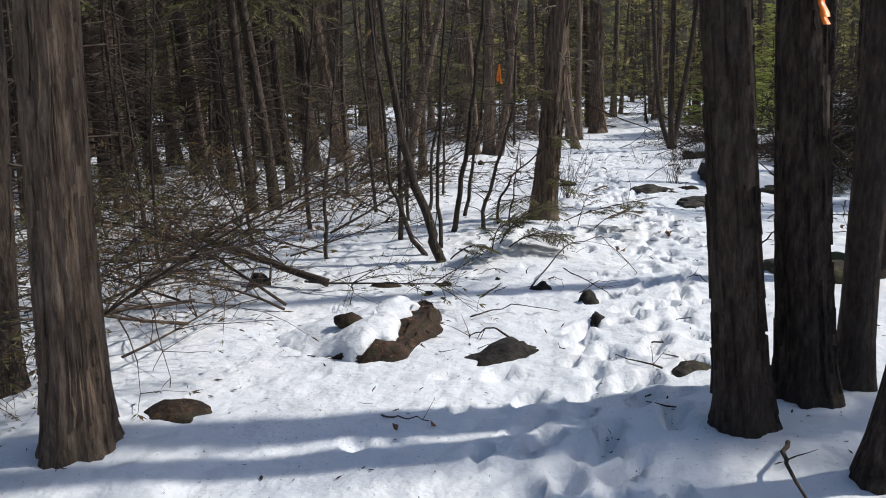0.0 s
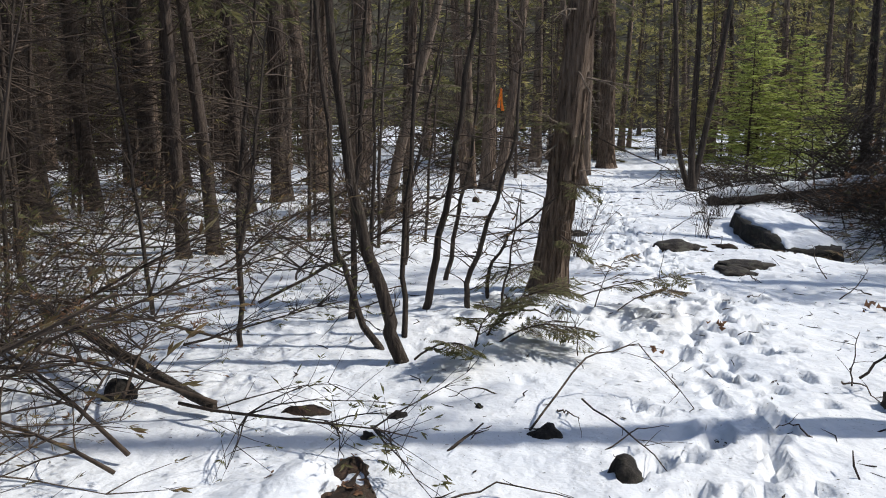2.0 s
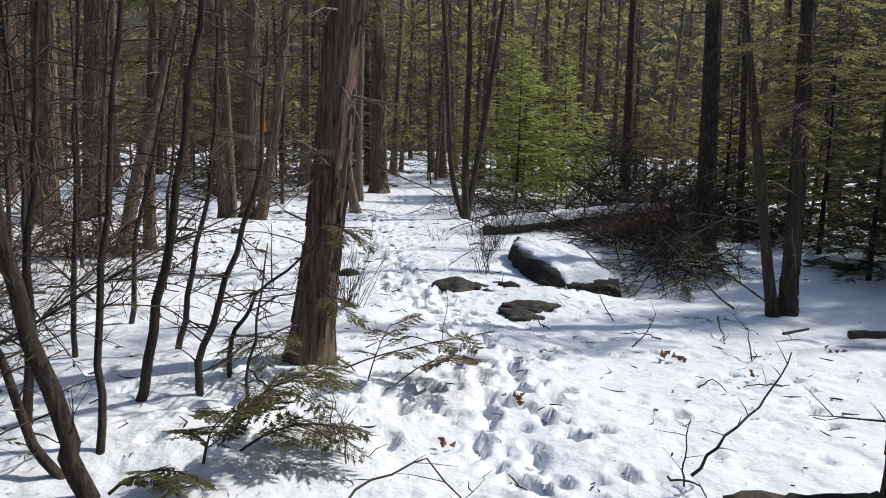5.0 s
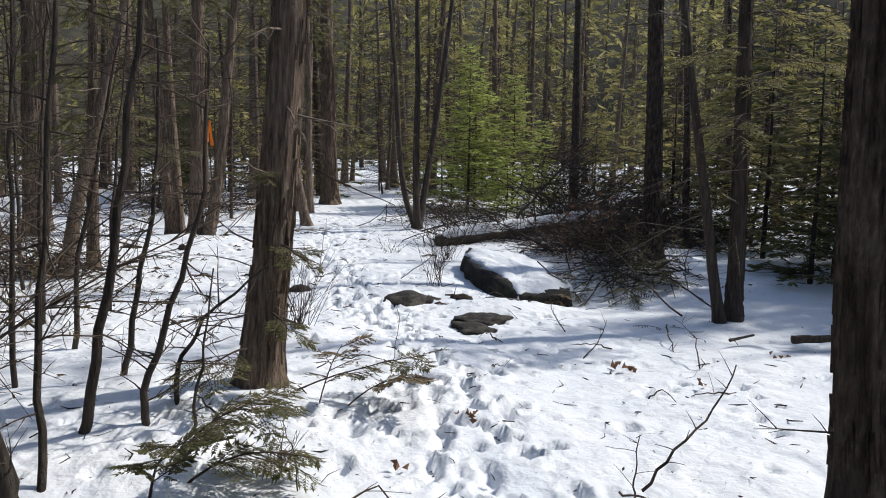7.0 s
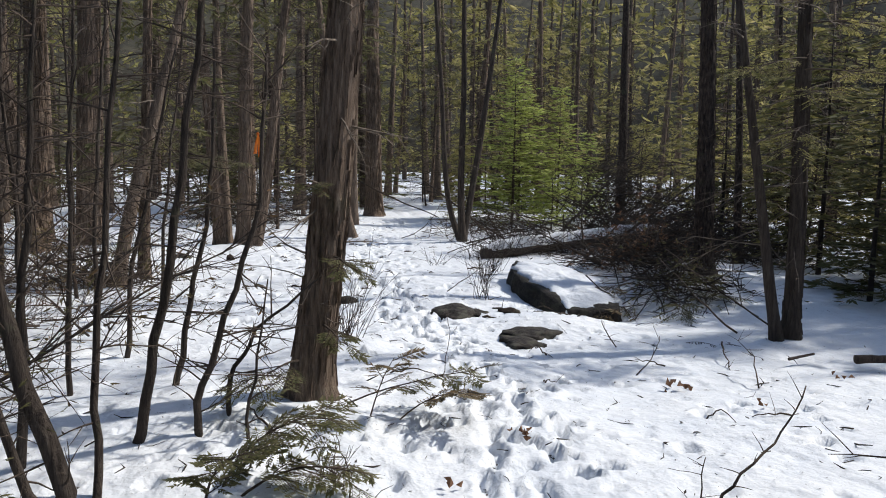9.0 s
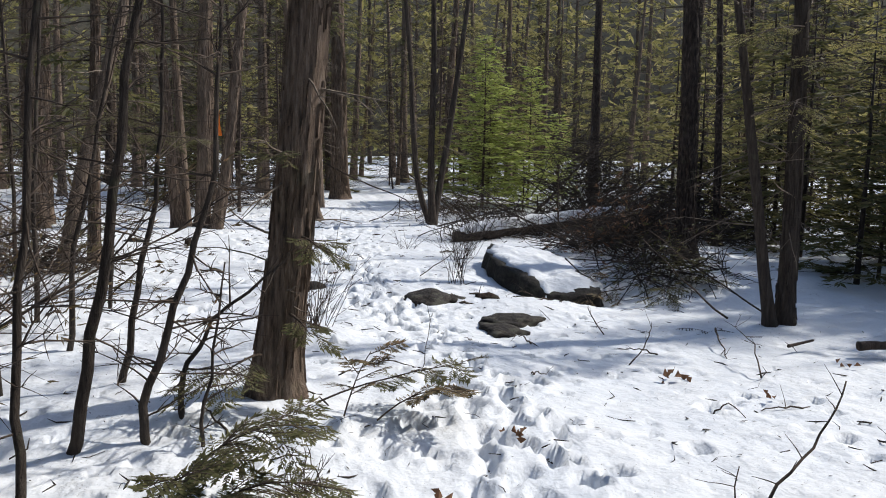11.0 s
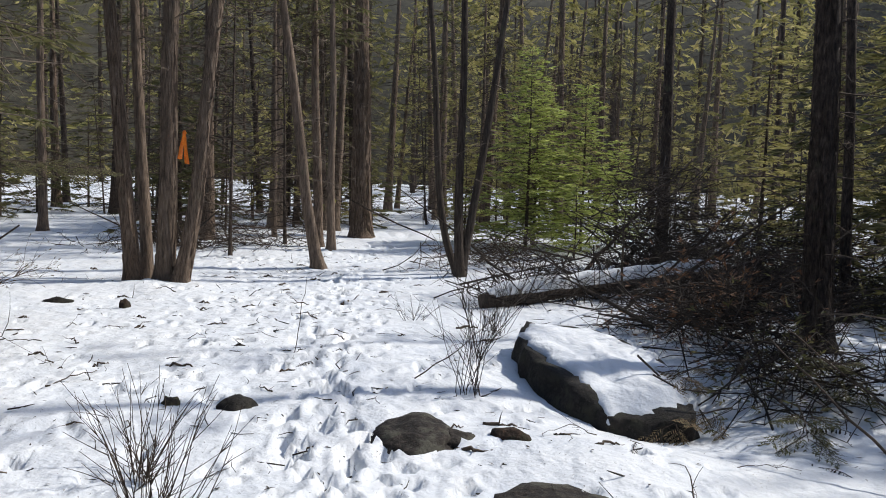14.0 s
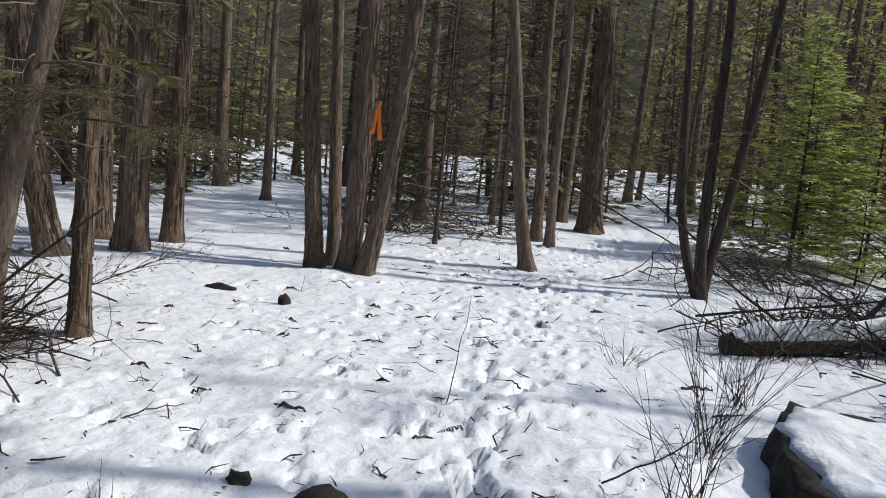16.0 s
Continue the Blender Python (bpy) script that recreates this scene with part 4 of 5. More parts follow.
for i in range(52):
    x, y = rng.uniform(-4.6, -0.75), rng.uniform(6.2, 14.5)
    if x > -1.3 and y < 6.9:
        continue
    spots.append((x, y, rng.uniform(0, 360)))
for i, (x, y, a) in enumerate(spots):
    src = BOUGHS[i % 5]
    m_ = pose(x, y, height(x, y) + rng.uniform(0.0, 0.1), rng.uniform(-18, 18), rng.uniform(-22, 4), a) @ Matrix.Scale(rng.uniform(0.75, 1.15), 4)
    if i < 5:
        src.matrix_basis = m_
    else:
        copy_thing(src, m_)


def live_bough(at, way, length, label, seed, sag=0.3, fronds=14, leaf=CEDAR, stem_r=0.008, size=0.3):
    """A low living cedar bough of detailed fronds."""
    rng = random.Random(seed + 50)
    root = thing("cedar_bough", at, label, "bough")
    g, tw = Geo(), Geo()
    pts = limb(rng, (0, 0, 0), way, length, 0.15, sag, 6)
    tw.tube(pts, taper(7, stem_r, 0.002), 5)
    for i in range(fronds):
        f = (0.25 + 0.75 * (i + 0.5) / fronds) * 6
        j = min(5, int(f))
        q = pts[j].lerp(pts[j + 1], f - j)
        ax = (pts[j + 1] - pts[j]).normalized()
        sd = ax.cross(Vector((0, 0, 1))).normalized() * (1 if i % 2 else -1)
        g = Geo()
        frond(g, tw, rng, q, ax * 0.7 + sd * rng.uniform(0.5, 1) + Vector((0, 0, rng.uniform(-0.3, 0.3))), (Vector((0, 0, 1)) + rand_dir(rng) * 0.3).normalized(), size * rng.uniform(0.6, 1.15))
        part("frond", g, leaf, root)
    part("stem", tw, TWIG, root)
    return root


live_bough((0.50, 8.92, 0.04), (0.26, -0.12, 0.75), 0.62, "arching green cedar bough over snow beside bare stems", 1, 1.5, 16, CEDAR, size=0.27)
live_bough((0.56, 8.84, 0.03), (0.36, -0.08, 0.55), 0.50, "drooping green cedar bough touching snow", 2, 1.3, 14, CEDAR, size=0.24)
live_bough((0.44, 8.76, 0.03), (0.10, -0.22, 0.50), 0.42, "drooping green cedar bough touching snow", 13, 1.2, 10, CEDAR, size=0.20)
live_bough((1.18, 9.98, 0.10), (0.80, -0.15, 0.45), 0.80, "small green cedar bough at the leaning cedar's foot", 3, 0.4, 9, CEDAR, 0.006, 0.2)
live_bough((1.45, 9.75, 0.06), (0.35, -0.15, 0.50), 0.45, "low cedar sprig on snow", 4, 0.8, 8, CEDAR_DRY, 0.005, 0.18)
live_bough((1.30, 9.85, 0.06), (0.10, -0.20, 0.55), 0.45, "low cedar sprig on snow", 14, 0.6, 7, CEDAR_DRY, 0.005, 0.16)
live_bough((0.9, 10.05, 0.35), (-0.3, -0.5, 0.1), 0.5, "small cedar bough on the leaning cedar", 5, fronds=8)
live_bough((1.1, 10.1, 0.95), (0.15, -0.5, 0.1), 0.25, "tuft of cedar sprays on the leaning cedar", 6, fronds=7, size=0.16)
live_bough((1.05, 10.08, 1.35), (-0.25, -0.45, 0.1), 0.3, "tuft of cedar sprays on the leaning cedar", 7, fronds=7, size=0.16)
live_bough((1.05, 10.08, 0.55), (0.2, -0.45, 0.0), 0.25, "tuft of cedar sprays on the leaning cedar", 8, fronds=7, size=0.15)
live_bough((0.1, 8.55, 0.03), (0.3, -0.25, 0.4), 0.4, "thin cedar sprig low on snow", 9, 0.8, 8, size=0.16)
live_bough((-0.65, 16.1, 1.55), (0.85, -0.35, 0.05), 1.15, "green cedar bough reaching out from a slim trunk", 10, fronds=20, size=0.4)
live_bough((-0.65, 16.1, 1.75), (0.45, -0.8, 0.05), 1.1, "green cedar bough reaching out from a slim trunk", 11, fronds=20, size=0.4)
live_bough((-0.72, 16.15, 1.35), (-0.8, -0.3, 0.0), 1.0, "green cedar bough reaching out from a slim trunk", 12, fronds=18, size=0.4)
for i, (x, y, a) in enumerate([(5.1, 13.9, 200), (5.4, 13.6, 240), (5.0, 14.3, 170), (5.7, 14.0, 280), (5.3, 14.6, 220), (6.0, 14.3, 250)]):
    live_bough((x, y, height(x, y) + 0.12), (math.cos(radians(a)), math.sin(radians(a)), 0.15), 0.7, "dull green cedar bough drooping beside a boulder", 40 + i, fronds=9, leaf=CEDAR if i % 2 else CEDAR_DRY, size=0.28)
for i, (z, a) in enumerate([(2.5, 200), (2.2, 250), (2.8, 300), (1.9, 230), (3.1, 270), (2.4, 330)]):
    live_bough((5.42, 11.7, z), (math.cos(radians(a)), math.sin(radians(a)), 0.0), 0.8, "yellow-green cedar bough on a slim stem", 20 + i, fronds=10, leaf=YELLOW, size=0.3)


# ---- young conifers ----
def conifer_geo(rng, tall, wide, step=0.11, arms=7, size=0.15, low=0.15, count=4, droop=0.15, rise=0.2, gap=0.1):
    wood, lf = Geo(), Geo()
    wood.tube([(0, 0, -0.1), (0.02, 0, tall * 0.5), (0, 0.02, tall)], [0.01 + 0.008 * tall, 0.006 + 0.004 * tall, 0.003], 6)
    levels = int((tall - low) / step)
    for i in range(levels):
        h = low + (tall - low) * i / levels
        reach = wide * (tall - h) ** 0.8 + 0.08
        for k in range(arms):
            if rng.random() < gap:
                continue
            a = rng.uniform(0, 6.28)
            ln = reach * rng.uniform(0.6, 1.15)
            d = Vector((math.cos(a), math.sin(a), rng.uniform(rise - 0.25, rise + 0.15))).normalized()
            b = limb(rng, (0, 0, h), d, ln, 0.12, droop, 3)
            wood.tube([b[0], b[3]], [0.005, 0.0015], 3, False)
            for s in range(max(2, int(ln / 0.09))):
                u = rng.uniform(0.15, 1.0) * 3
                j = min(2, int(u))
                q = b[j].lerp(b[j + 1], u - j)
                sd = d.cross(Vector((0, 0, 1))).normalized() * (1 if s % 2 else -1)
                spray(lf, rng, q, (d * 0.7 + sd * rng.uniform(0.2, 0.9)).normalized(), (Vector((0, 0, 1)) + rand_dir(rng) * 0.25).normalized(), size * rng.uniform(0.7, 1.2), count, 0.16)
    return wood, lf


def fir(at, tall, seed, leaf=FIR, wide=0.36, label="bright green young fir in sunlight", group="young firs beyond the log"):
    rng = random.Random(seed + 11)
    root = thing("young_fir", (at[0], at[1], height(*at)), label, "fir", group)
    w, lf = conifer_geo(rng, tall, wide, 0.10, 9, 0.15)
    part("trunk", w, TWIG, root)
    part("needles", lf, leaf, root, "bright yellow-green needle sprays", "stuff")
    return root


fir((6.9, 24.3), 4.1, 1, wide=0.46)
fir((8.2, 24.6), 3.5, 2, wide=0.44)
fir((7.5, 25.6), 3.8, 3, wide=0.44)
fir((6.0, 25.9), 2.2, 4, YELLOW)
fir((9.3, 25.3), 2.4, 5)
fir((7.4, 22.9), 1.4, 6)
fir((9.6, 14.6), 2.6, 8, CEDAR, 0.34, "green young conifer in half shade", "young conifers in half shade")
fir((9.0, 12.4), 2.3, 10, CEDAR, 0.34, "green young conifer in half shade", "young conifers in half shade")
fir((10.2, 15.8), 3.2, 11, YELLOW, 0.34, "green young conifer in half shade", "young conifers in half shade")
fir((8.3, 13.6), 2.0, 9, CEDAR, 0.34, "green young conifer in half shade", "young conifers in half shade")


def shade_conifer(at, tall, seed):
    rng = random.Random(seed + 60)
    root = thing("young_conifer", (at[0], at[1], height(*at)), "shaded young conifer with dense drooping boughs", "conifer", "shaded conifers at the clearing's edge")
    w, lf = conifer_geo(rng, tall, 0.38, 0.17, 6, 0.20, 0.12, 5, 0.35, 0.0, 0.25)
    part("trunk", w, TWIG_DARK, root)
    part("needles", lf, CEDAR, root, "drooping dull green sprays", "stuff")
    return root


for i, (x, y, t_) in enumerate([(7.7, 13.3, 3.2), (8.5, 15.2, 3.8), (8.3, 11.9, 3.0), (9.4, 16.9, 4.2), (7.5, 11.0, 2.6), (10.3, 14.4, 4.6), (8.7, 18.0, 3.4)]):
    shade_conifer((x, y), t_, i)


# ---- the forest around ----
def forest_variant(i):
    """Even ones: brown and bare below; odd ones: green to low down."""
    rng = random.Random(i + 1000)
    bare = i % 2 == 0
    root = thing("forest_tree", (0, 0, 0), "tall cedar hung with bare brown dead branches" if bare else "tall conifer with yellow-green sprays in the wood", "tree", "bare-limbed trees of the wood" if bare else "green conifers of the wood")
    lean = (rng.uniform(-0.07, 0.07), rng.uniform(-0.07, 0.07))
    tall = rng.uniform(7.5, 9.5)
    r = (0.09, 0.12, 0.14, 0.06, 0.11, 0.13)[i % 6]
    part("trunk", trunk_geo(rng, lean, r, tall, sides=9, rings=12, flare=0.4), BARK_DARK if i == 4 else BARK, root)
    part("dead_branches", dead_branches(rng, lean, r * 0.7, tall, 105 if bare else 40, 0.15, 5.5, 1.5, 2), TWIG, root, "thin bare dead branches", "stuff")
    c, w = crown_geo(rng, lean, tall * 0.86, 30 if bare else 52, 3.6 if bare else 0.9, 1.5, 0.7, 0.15, 12, 4)
    part("boughs", w, TWIG, root, kind="stuff")
    part("crown", c, CEDAR if bare else YELLOW, root, "sparse flat green cedar sprays", "stuff")
    return root


def thicket_variant(i):
    rng = random.Random(i + 2000)
    root = thing("young_conifer", (0, 0, 0), "young conifer with feathery boughs to the ground", "conifer", "young conifers under the tall wood")
    tall = (2.6, 3.6, 4.4, 3.0, 2.0)[i]
    w, lf = conifer_geo(rng, tall, (0.42, 0.40, 0.34, 0.5, 0.55)[i], 0.22, 6, 0.2, 0.1, 5, 0.3, 0.05, 0.15)
    part("trunk", w, TWIG, root)
    part("needles", lf, (YELLOW, CEDAR, YELLOW, CEDAR, YELLOW)[i], root, "feathery dull green sprays", "stuff")
    return root


def whip_variant(i):
    """A thin dead conifer stem, all bare branches."""
    rng = random.Random(i + 3000)
    root = thing("dead_sapling", (0, 0, 0), "thin dead conifer stem bristling with bare branches", "sapling", "dead saplings under the tall wood")
    tall = rng.uniform(3.5, 6)
    lean = (rng.uniform(-0.15, 0.15), rng.uniform(-0.15, 0.15))
    part("trunk", trunk_geo(rng, lean, 0.03, tall, sides=7, rings=10, flare=0.3), BARK_DARK, root)
    part("dead_branches", dead_branches(rng, lean, 0.03, tall, 80, 0.1, tall, 1.0, 2), TWIG, root, "thin bare dead branches", "stuff")
    return root


def open_ground(x, y, low=False):
    """Where no tree of the surrounding wood stands."""
    if y < 23 and -1.6 - 0.05 * max(0, y - 12) < x < 6.2 and y > -1:
        return True
    if 12 < y < 22 and 5 < x < 9.5:
        return True
    if -3.8 < x < 0 and 4 < y < 23 and not (low and x < -2.6 and y > 13 and y < 18):
        return True
    if y >= 22 and abs(x - (3.2 + (y - 22) * 0.30)) < 1.4 and y < 31:
        return True
    if 5.5 < x < 14 and 22 < y < 29:
        return True
    if -4.5 < x < -0.5 and 22 < y < 30:
        return True
    return False


def scatter(makers, total, box, gap, seed, keep, scale=(0.85, 1.15), pick=None):
    rng = random.Random(seed)
    placed, used, tries = [], set(), 0
    while len(placed) < total and tries < 30000:
        tries += 1
        x, y = rng.uniform(box[0], box[1]), rng.uniform(box[2], box[3])
        if not keep(x, y, rng) or any((x - a) ** 2 + (y - b) ** 2 < gap * gap for a, b in placed):
            continue
        placed.append((x, y))
        k = pick(x, y, rng) if pick else rng.randrange(len(makers))
        m_ = pose(x, y, height(x, y), 0, 0, rng.uniform(0, 360)) @ Matrix.Scale(rng.uniform(*scale), 4)
        if k not in used:
            used.add(k)
            makers[k].matrix_basis = m_
        else:
            copy_thing(makers[k], m_)


def keep_tall(x, y, rng):
    if y < 3 and rng.random() < 0.75:
        return False
    if x > 6 and y < 22 and rng.random() < 0.5:
        return False
    if x > 10 and 21 < y < 33 and rng.random() < 0.6:
        return False
    if 6 < x < 10.5 and 4 < y < 17:
        return False
    if 5 < x < 15 and abs(y - (24.9 + (x - 7) * 0.12)) < 2.7:
        return False
    return not open_ground(x, y)


def keep_low(x, y, rng):
    if y < 9 or (x > 6 and y < 14 and x < 8):
        return False
    if x < 2.0 and y < 25.5 or 8 < x < 13 and abs(y - (24.8 + (x - 7) * 0.12)) < 1.9:
        return False
    return not open_ground(x, y, True)


def bare_or_green(x, y, rng):
    """Brown, bare-limbed trees on the shaded side, greener ones towards the sun."""
    green = rng.random() < (0.12 if x < 2.5 else 0.7)
    return rng.choice((1, 3, 5) if green else (0, 2, 4))


def shade_or_sun(x, y, rng):
    # Duller leaf variants at x < 3 carry the wood's shade in their colour.
    return rng.choice((1, 3)) if x < 3 else rng.randrange(5)


def keep_whip(x, y, rng):
    if y < 8 or (x > 5 and y < 16):
        return False
    return not open_ground(x, y, True)


scatter([forest_variant(i) for i in range(6)], 162, (-16, 22, -4, 40), 1.15, 77, keep_tall, pick=bare_or_green)
scatter([thicket_variant(i) for i in range(5)], 76, (-14, 20, 9, 37), 1.0, 78, keep_low, (0.8, 1.25), shade_or_sun)
scatter([whip_variant(i) for i in range(4)], 120, (-13, 13, 8, 34), 0.7, 79, keep_whip, (0.8, 1.2))

# woods in the distance
far = thing("distant_woods", (0, 0, 0), "dense conifer wood in the distance", "woods", kind="stuff")
ft, fl = Geo(), Geo()
rng = random.Random(5)
for i in range(300):
    a, d = rng.uniform(-0.5, math.pi + 0.5), rng.uniform(42, 75)
    x, y = 2 + math.cos(a) * d, 12 + math.sin(a) * d
    if y < -20:
        continue
    z = height(x, y)
    ft.tube([(x, y, z - 0.2), (x + rng.gauss(0, 0.3), y, z + 15)], [rng.uniform(0.1, 0.2), 0.05], 5, False)
    for k in range(64):
        h = rng.uniform(0.2, 16)
        w_ = 2.8 * (1 - h / 20)
        q = Vector((x + rng.gauss(0, w_ * 0.5), y + rng.gauss(0, w_ * 0.5), z + h))
        spray(fl, rng, q, rand_dir(rng, 0.5), (Vector((0, 0, 1)) + rand_dir(rng) * 0.8).normalized(), 0.95, 3, 0.25)
part("trunks", ft, BARK_DARK, far, kind="stuff")
part("foliage", fl, YELLOW, far, kind="stuff")

# a wooded rise closes the distance
m, n, l, p = material("wooded_rise")
v = tex(n, l, "noise", 0.8, detail=8, rough=0.7)
l.new(ramp(n, l, v, [(0.35, (0.016, 0.015, 0.010)), (0.55, (0.05, 0.044, 0.027)), (0.75, (0.10, 0.088, 0.056))]), p.inputs["Base Color"])
p.inputs["Roughness"].default_value = 0.95
g = Geo()
for i in range(241):
    a = 2 * math.pi * i / 240
    for j in range(9):
        d = 92 + 6 * j
        h = (1 - (1 - j / 8) ** 2) * (38 - 3 * math.exp(-((a - radians(68)) / 0.3) ** 2) + 7 * noise.noise(Vector((math.cos(a) * 6, math.sin(a) * 6, 0)))) + 1.6 * noise.noise(Vector((math.cos(a) * 40, math.sin(a) * 40, j)))
        g.v.append(Vector((2 + math.cos(a) * d, 12 + math.sin(a) * d, -0.5 + h)))
for i in range(240):
    for j in range(8):
        q0 = i * 9 + j
        g.f.append((q0, q0 + 1, q0 + 10, q0 + 9))
tagged(new("backdrop", g.mesh("backdrop", m)), "low rise covered in dark woods", "hill", kind="structure")


# ---- small things ----
def ribbon(at, way, label, seed, long=0.34):
    rng = random.Random(seed)
    root = thing("flagging_ribbon", at, label, "ribbon")
    way = Vector(way).normalized()
    for k, (spread, ln) in enumerate(((0.02, long), (0.06, long * 0.85))):
        g = Geo()
        n_ = 8
        side = way.cross(Vector((0, 0, 1))).normalized()
        for i in range(n_ + 1):
            f = i / n_
            c = way * (0.015 + spread * f) + Vector((0, 0, -ln * f)) + side * (0.10 * long / 0.4 * (k * 1.0 - 0.3) * f) + way * 0.012 * math.sin(f * 7 + k)
            w_ = (0.018 + 0.012 * f) * (1.0 if long > 0.3 else 0.45)
            s_ = (side + way * 0.5 * math.sin(f * 4 + k * 2)).normalized()
            g.v += [c - s_ * w_, c + s_ * w_, c + s_ * w_ + way * 0.002, c - s_ * w_ + way * 0.002]
        for i in range(n_):
            a = i * 4
            for e in range(4):
                g.f.append((a + e, a + (e + 1) % 4, a + 4 + (e + 1) % 4, a + 4 + e))
        part("tail", g, RIBBON, root)
    g = Geo()
    g.tube([Vector((0, 0, 0.02)), Vector((0, 0, 0.0)) + way * 0.02, Vector((0, 0, -0.03))], [0.02, 0.028, 0.02], 8)
    part("knot", g, RIBBON, root)
    return root


ribbon((0.74, 19.70, 1.98), (0.25, -0.97, 0), "orange flagging ribbon tied to a cedar stem", 1, 0.40)
ribbon((1.69, 5.255, 1.75), (0.3, -0.95, 0), "orange flagging ribbon tied to a dark cedar", 2, 0.16)


def leaf_cluster(at, label, seed, count=7, size=0.09):
    rng = random.Random(seed + 40)
    root = thing("dead_leaves", (at[0], at[1], height(*at)), label, "leaves")
    g = Geo()
    for i in range(count):
        d = (rand_dir(rng) + Vector((0, 0, 0.4))).normalized()
        s = d.cross(rand_dir(rng)).normalized()
        p = Vector((rng.gauss(0, 0.05), rng.gauss(0, 0.05), 0.03))
        for k in (-1, 1):
            i0 = len(g.v)
            bend = d.cross(s) * (0.35 * size)
            mid = p + d * size * 0.5
            g.v += [p, mid + s * k * size * 0.35 + bend, p + d * size, mid]
            g.f.append((i0, i0 + 1, i0 + 2, i0 + 3))
    part("leaf_blades", g, BROWN, root)
    return root


leaf_cluster((3.58, 10.45), "curled brown dead leaves poking out of snow", 1, 7, 0.08)
leaf_cluster((3.9, 9.9), "curled brown dead leaf on snow", 2, 3, 0.05)
leaf_cluster((4.9, 10.4), "brown dead leaves on snow", 3, 4, 0.05)
leaf_cluster((1.55, 8.95), "brown dead leaf on a twig in snow", 4, 3, 0.05)
leaf_cluster((2.1, 9.45), "dark leaf litter in a footprint", 5, 6, 0.05)
leaf_cluster((0.1, 5.2), "small brown leaf on snow", 6, 2, 0.04)


def stick(pts, r, label, seed, twigs=4):
    rng = random.Random(seed + 60)
    base = Vector(pts[0])
    root = thing("stick", base, label, "stick")
    g = Geo()
    line = bent_stem(g, rng, [Vector(p) - base for p in pts], r, r * 0.4, 5)
    for i in range(twigs):
        q = line[rng.randint(len(line) // 4, len(line) - 1)]
        b = limb(rng, q, rand_dir(rng, 0.5) + Vector((0, 0, 0.3)), rng.uniform(0.05, 0.2), 0.3, 0.1, 3)
        g.tube(b, taper(4, r * 0.4, 0.001), 3, False)
    part("wood", g, TWIG, root)
    return root


def sh(x, y, up=0.0):
    return (x, y, height(x, y) + up)


def fern(at, way, length, seed, label="dark withered fern frond bent over snow"):
    """An arching stem with hanging pairs of leaflets."""
    rng = random.Random(seed + 700)
    root = thing("fern", (at[0], at[1], height(*at)), label, "fern", "withered ferns in the clearing")
    g, lf = Geo(), Geo()
    pts = limb(rng, (0, 0, -0.02), (way[0], way[1], 0.5), length, 0.12, 1.1, 8)
    g.tube(pts, taper(9, 0.0035, 0.001), 3, False)
    part("stem", g, TWIG_DARK, root)
    for i in range(1, 8):
        ax = (pts[i + 1] - pts[i]).normalized()
        sd = ax.cross(Vector((0, 0, 1))).normalized()
        for k in (-1, 1):
            for j in range(2):
                d = (sd * k * 0.6 + Vector((0, 0, -0.9)) + rand_dir(rng) * 0.35).normalized()
                lf.leaf(pts[i].lerp(pts[i + 1], 0.5 * j), d, ax, length * 0.16 * (1.1 - 0.08 * i) * rng.uniform(0.7, 1.2), 0.013)
    part("leaflets", lf, TWIG_DARK, root, "curled dark leaflets", "stuff")
    return root


for i, (x, y, a, ln) in enumerate([(5.2, 13.05, 10, 0.5), (5.6, 13.15, 150, 0.45), (4.45, 11.9, -20, 0.42), (4.75, 11.8, -60, 0.35), (3.05, 12.75, 20, 0.3), (3.70, 12.1, -40, 0.36), (4.45, 12.0, 170, 0.35), (4.06, 9.4, 30, 0.25),
                                   (3.30, 13.5, -50, 0.3), (3.85, 12.9, 60, 0.3), (3.25, 16.05, 10, 0.4), (3.0, 16.2, 160, 0.35), (2.25, 15.2, -140, 0.3), (4.4, 11.1, 40, 0.3), (1.45, 8.72, 70, 0.22), (5.0, 12.5, 100, 0.4)]):
    fern((x, y), (math.cos(radians(a)), math.sin(radians(a))), ln, i)


stick([sh(0.72, 7.55, 0.0), sh(1.0, 8.0, 0.22), sh(1.3, 8.15, 0.26), sh(1.5, 7.8, 0.02)], 0.006, "thin arched twig in snow", 1, 8)
stick([sh(0.95, 7.7, 0.1), sh(1.15, 7.4, 0.04), sh(1.25, 7.1, 0.0)], 0.005, "thin twig on snow", 2, 4)
stick([sh(0.3, 6.75, 0.02), sh(0.55, 6.9, 0.05), sh(0.85, 6.88, 0.01)], 0.005, "thin curved twig on snow", 3, 2)
stick([sh(0.35, 7.3, 0.0), sh(0.5, 7.5, 0.06)], 0.009, "short dark stick in snow", 4, 2)
stick([(2.46, 8.22, 0.08), (2.62, 8.26, 0.24), (2.86, 8.33, 0.38), (3.01, 8.39, 0.56)], 0.008, "thin bare stick slanting out of snow", 5, 6)
stick([(2.40, 8.2, 0.05), (2.41, 8.22, 0.18), (2.44, 8.24, 0.33)], 0.005, "thin upright stalk beside a rock", 6, 5)
stick([sh(5.15, 12.1, 0.0), sh(5.0, 12.6, 0.3), sh(4.95, 13.3, 0.7)], 0.011, "bare fallen branch propped on snow", 7, 4)
stick([sh(5.7, 12.35, 0.0), sh(5.4, 12.9, 0.35), sh(5.2, 13.6, 0.75)], 0.010, "bare fallen branch propped on snow", 8, 4)
stick([sh(3.5, 10.9, 0.0), sh(3.75, 11.1, 0.12), sh(3.9, 11.3, 0.22)], 0.006, "thin twig poking out of snow", 9, 5)
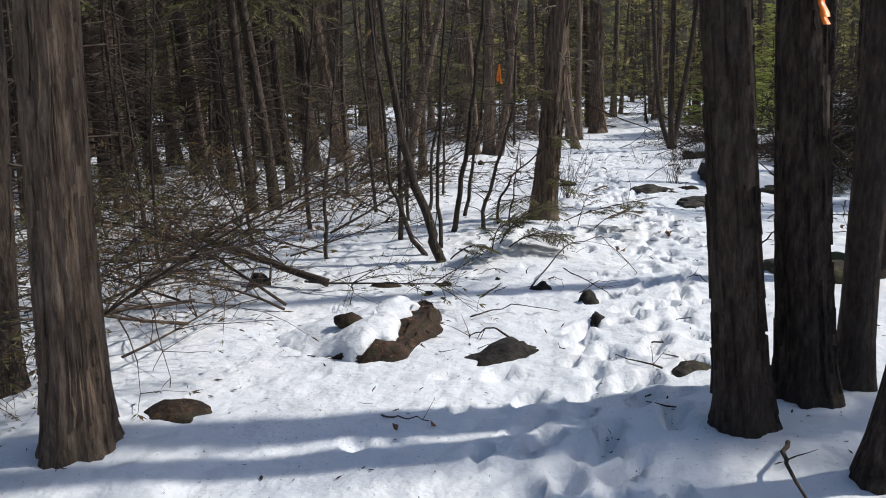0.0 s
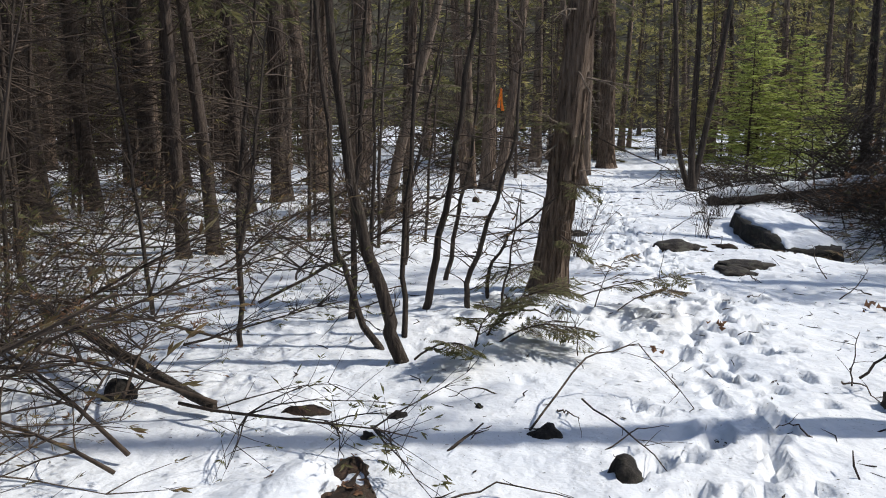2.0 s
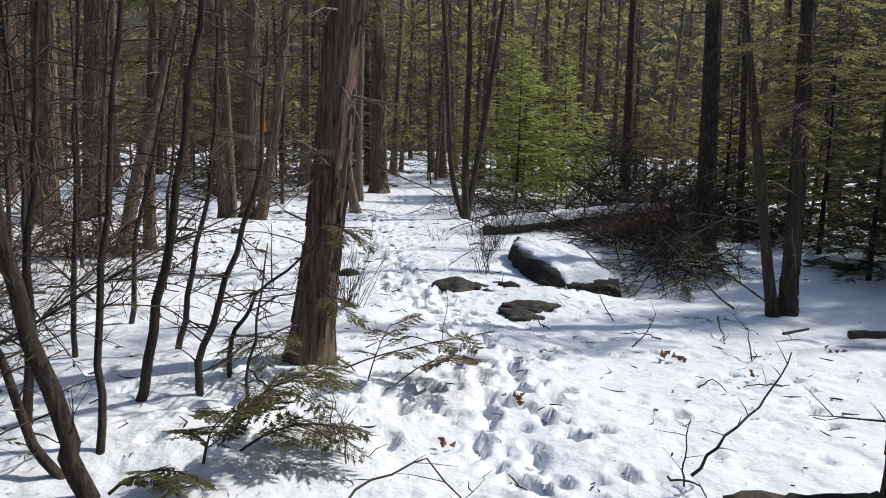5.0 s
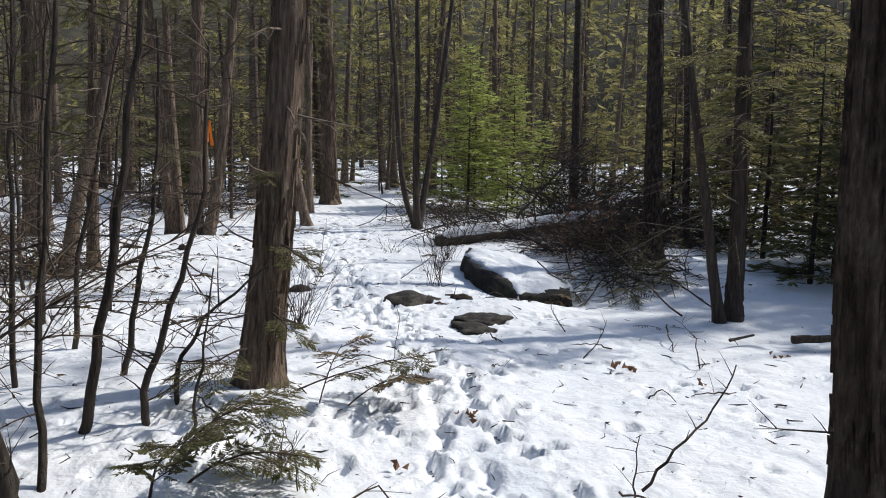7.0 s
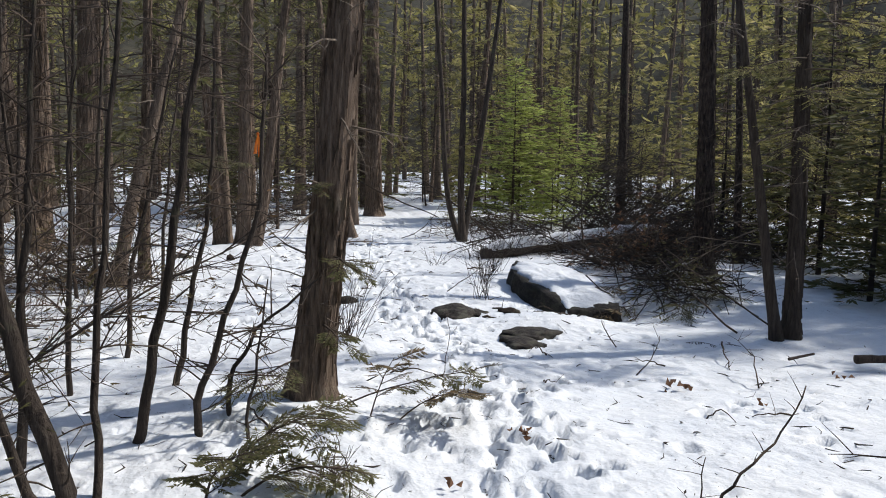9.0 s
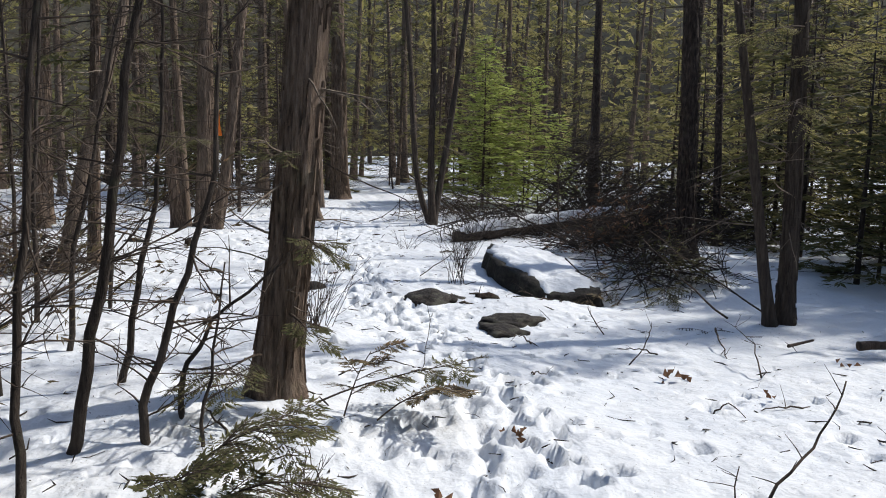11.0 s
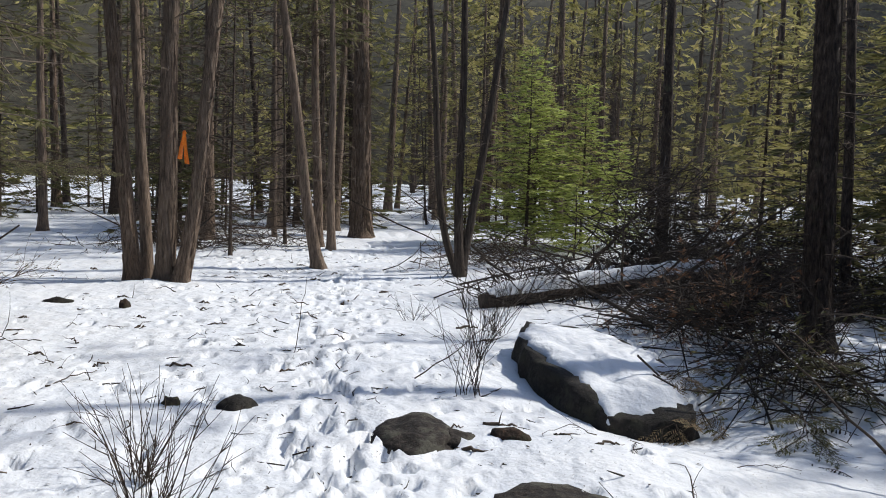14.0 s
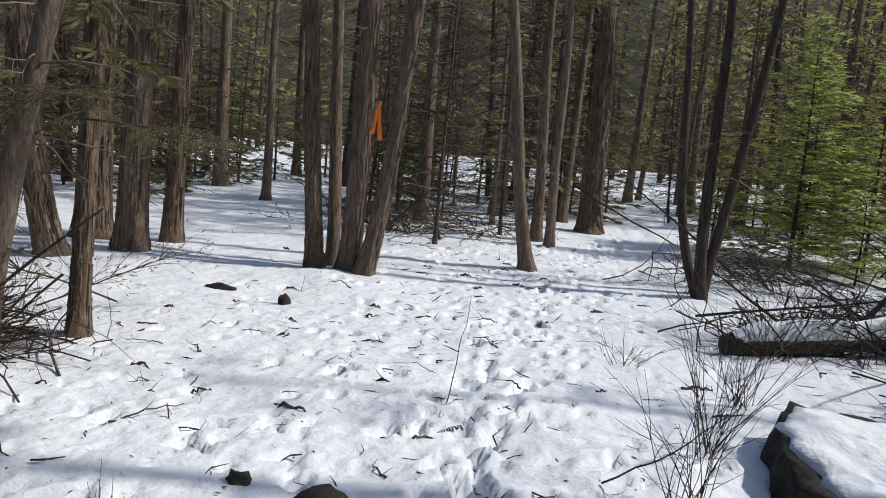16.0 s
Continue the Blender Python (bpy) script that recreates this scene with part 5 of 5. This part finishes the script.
stick([sh(3.35, 9.7, 0.0), sh(3.45, 9.7, 0.06), sh(3.5, 9.6, 0.0)], 0.006, "small dark bent twig looped over snow", 10, 0)
stick([sh(2.05, 15.5, 0.0), sh(2.1, 15.5, 0.35), sh(2.14, 15.5, 0.65)], 0.004, "thin upright stalk in snow", 11, 0)
stick([sh(3.5, 27.2, 0.9), sh(4.3, 26.2, 0.5), sh(5.2, 25.0, 0.1)], 0.03, "dead pole leaning against a trunk", 12, 4)
stick([sh(6.2, 19.8, 0.0), sh(7.0, 20.0, 0.8), sh(8.2, 20.2, 1.9)], 0.035, "dead pole slanting out of brush", 13, 10)
stick([sh(1.05, 8.75, 0.0), sh(1.05, 8.8, 0.15), sh(1.0, 8.85, 0.28)], 0.004, "thin cedar stalk in snow", 14, 5)
stick([sh(1.9, 10.6, 0.0), sh(1.95, 10.6, 0.3), sh(1.9, 10.55, 0.5)], 0.003, "thin upright stalk in snow", 15, 1)
stick([sh(1.25, 5.75, 0.02), sh(1.05, 5.95, 0.03)], 0.006, "short twig on snow", 16, 4)
stick([sh(1.50, 4.85, 0.03), sh(1.38, 4.55, 0.12), sh(1.42, 4.3, 0.02)], 0.010, "curved root-like stick at a trunk", 17, 2)
stick([sh(4.56, 11.43, 0.10), sh(4.45, 11.2, 0.07), sh(4.34, 10.95, 0.0)], 0.009, "short dark stick slanting into snow", 18, 3)
stick([sh(3.75, 11.78, 0.0), sh(3.7, 11.95, 0.14), sh(3.72, 12.1, 0.26)], 0.006, "thin broken twig poking out of snow", 19, 6)
stick([sh(4.17, 10.33, 0.02), sh(4.3, 10.6, 0.16), sh(4.43, 11.0, 0.22)], 0.006, "thin twig arching over snow", 20, 8)
stick([sh(2.9, 14.6, 0.02), sh(3.2, 14.5, 0.25), sh(3.5, 14.6, 0.5)], 0.006, "bare twiggy branch beside a boulder", 22, 14)
litter = thing("forest_litter", (0, 0, 0), "needles, bark flakes and leaf bits strewn over snow", "litter", kind="stuff")
g = Geo()
rng = random.Random(8)
for i in range(22000):
    y = rng.uniform(3, 26)
    x = rng.gauss(1.0, 2.6) if rng.random() < 0.7 else rng.uniform(-6, 8)
    if noise.noise(Vector((x * 0.8, y * 0.8, 11))) + rng.uniform(-0.5, 0.5) < 0:
        continue
    d = rand_dir(rng, 0.25)
    sz = rng.uniform(0.008, 0.022) if rng.random() < 0.8 else rng.uniform(0.02, 0.05)
    g.leaf(Vector((x, y, height(x, y) + 0.006)), d, d.cross(Vector((0, 0, 1))).normalized(), sz, sz * rng.uniform(0.1, 0.4))
for i in range(1500):
    y = rng.uniform(5, 24)
    x = rng.gauss(1.8, 1.5) if y > 11 else rng.uniform(-1, 5)
    d = rand_dir(rng, 0.2)
    r_ = rng.uniform(0.0015, 0.005)
    p0 = Vector((x, y, height(x, y) - 0.004))
    ln = rng.uniform(0.03, 0.16)
    k_ = d.cross(Vector((0, 0, 1))) * rng.uniform(-0.3, 0.3) * ln
    g.tube([p0, p0 + d * ln * 0.5 + k_, p0 + d * ln], [r_, r_ * 1.1, r_ * 0.5], 4)
for x, y, a, la, lb, d in PRINTS[:970]:
    if d < 0.05 or rng.random() < 0.5:
        continue
    for k in range(rng.randint(4, 9)):
        w_ = rand_dir(rng, 0.12)
        sz = rng.uniform(0.012, 0.035)
        q = Vector((x + rng.gauss(0, lb * 0.45), y + rng.gauss(0, lb * 0.45), 0))
        q.z = height(q.x, q.y) - d * 0.86
        g.leaf(q, w_, w_.cross(Vector((0, 0, 1))).normalized(), sz, sz * rng.uniform(0.3, 0.7))
part("bits", g, TWIG_DARK, litter, kind="stuff")
rng = random.Random(31)
for i in range(46):
    x, y = rng.uniform(-0.6, 5.0), rng.uniform(5.0, 19.0)
    if abs(x - (0.4 + max(0, y - 3) * 0.2)) < 0.2 and y < 12:
        continue
    a = rng.uniform(0, 6.28)
    ln = rng.uniform(0.10, 0.45)
    stick([sh(x, y, 0.0), sh(x + math.cos(a) * ln * 0.5, y + math.sin(a) * ln * 0.5, rng.uniform(0.01, 0.06)), sh(x + math.cos(a) * ln, y + math.sin(a) * ln, rng.uniform(0.0, 0.05))],
          rng.uniform(0.003, 0.008), "small dark twig lying on snow", 100 + i, rng.randint(0, 4))
for i in range(64):
    x, y = rng.uniform(-0.8, 4.6), rng.uniform(12.5, 23.0)
    a = rng.uniform(-0.9, 0.9)
    ln = rng.uniform(0.06, 0.24)
    stick([sh(x, y, -0.01), sh(x + math.cos(a) * ln * 0.5, y + math.sin(a) * ln * 0.6, 0.015), sh(x + math.cos(a) * ln, y + math.sin(a) * ln, 0.0)], rng.uniform(0.006, 0.018), "dark piece of wood half buried in snow", 200 + i, 1)
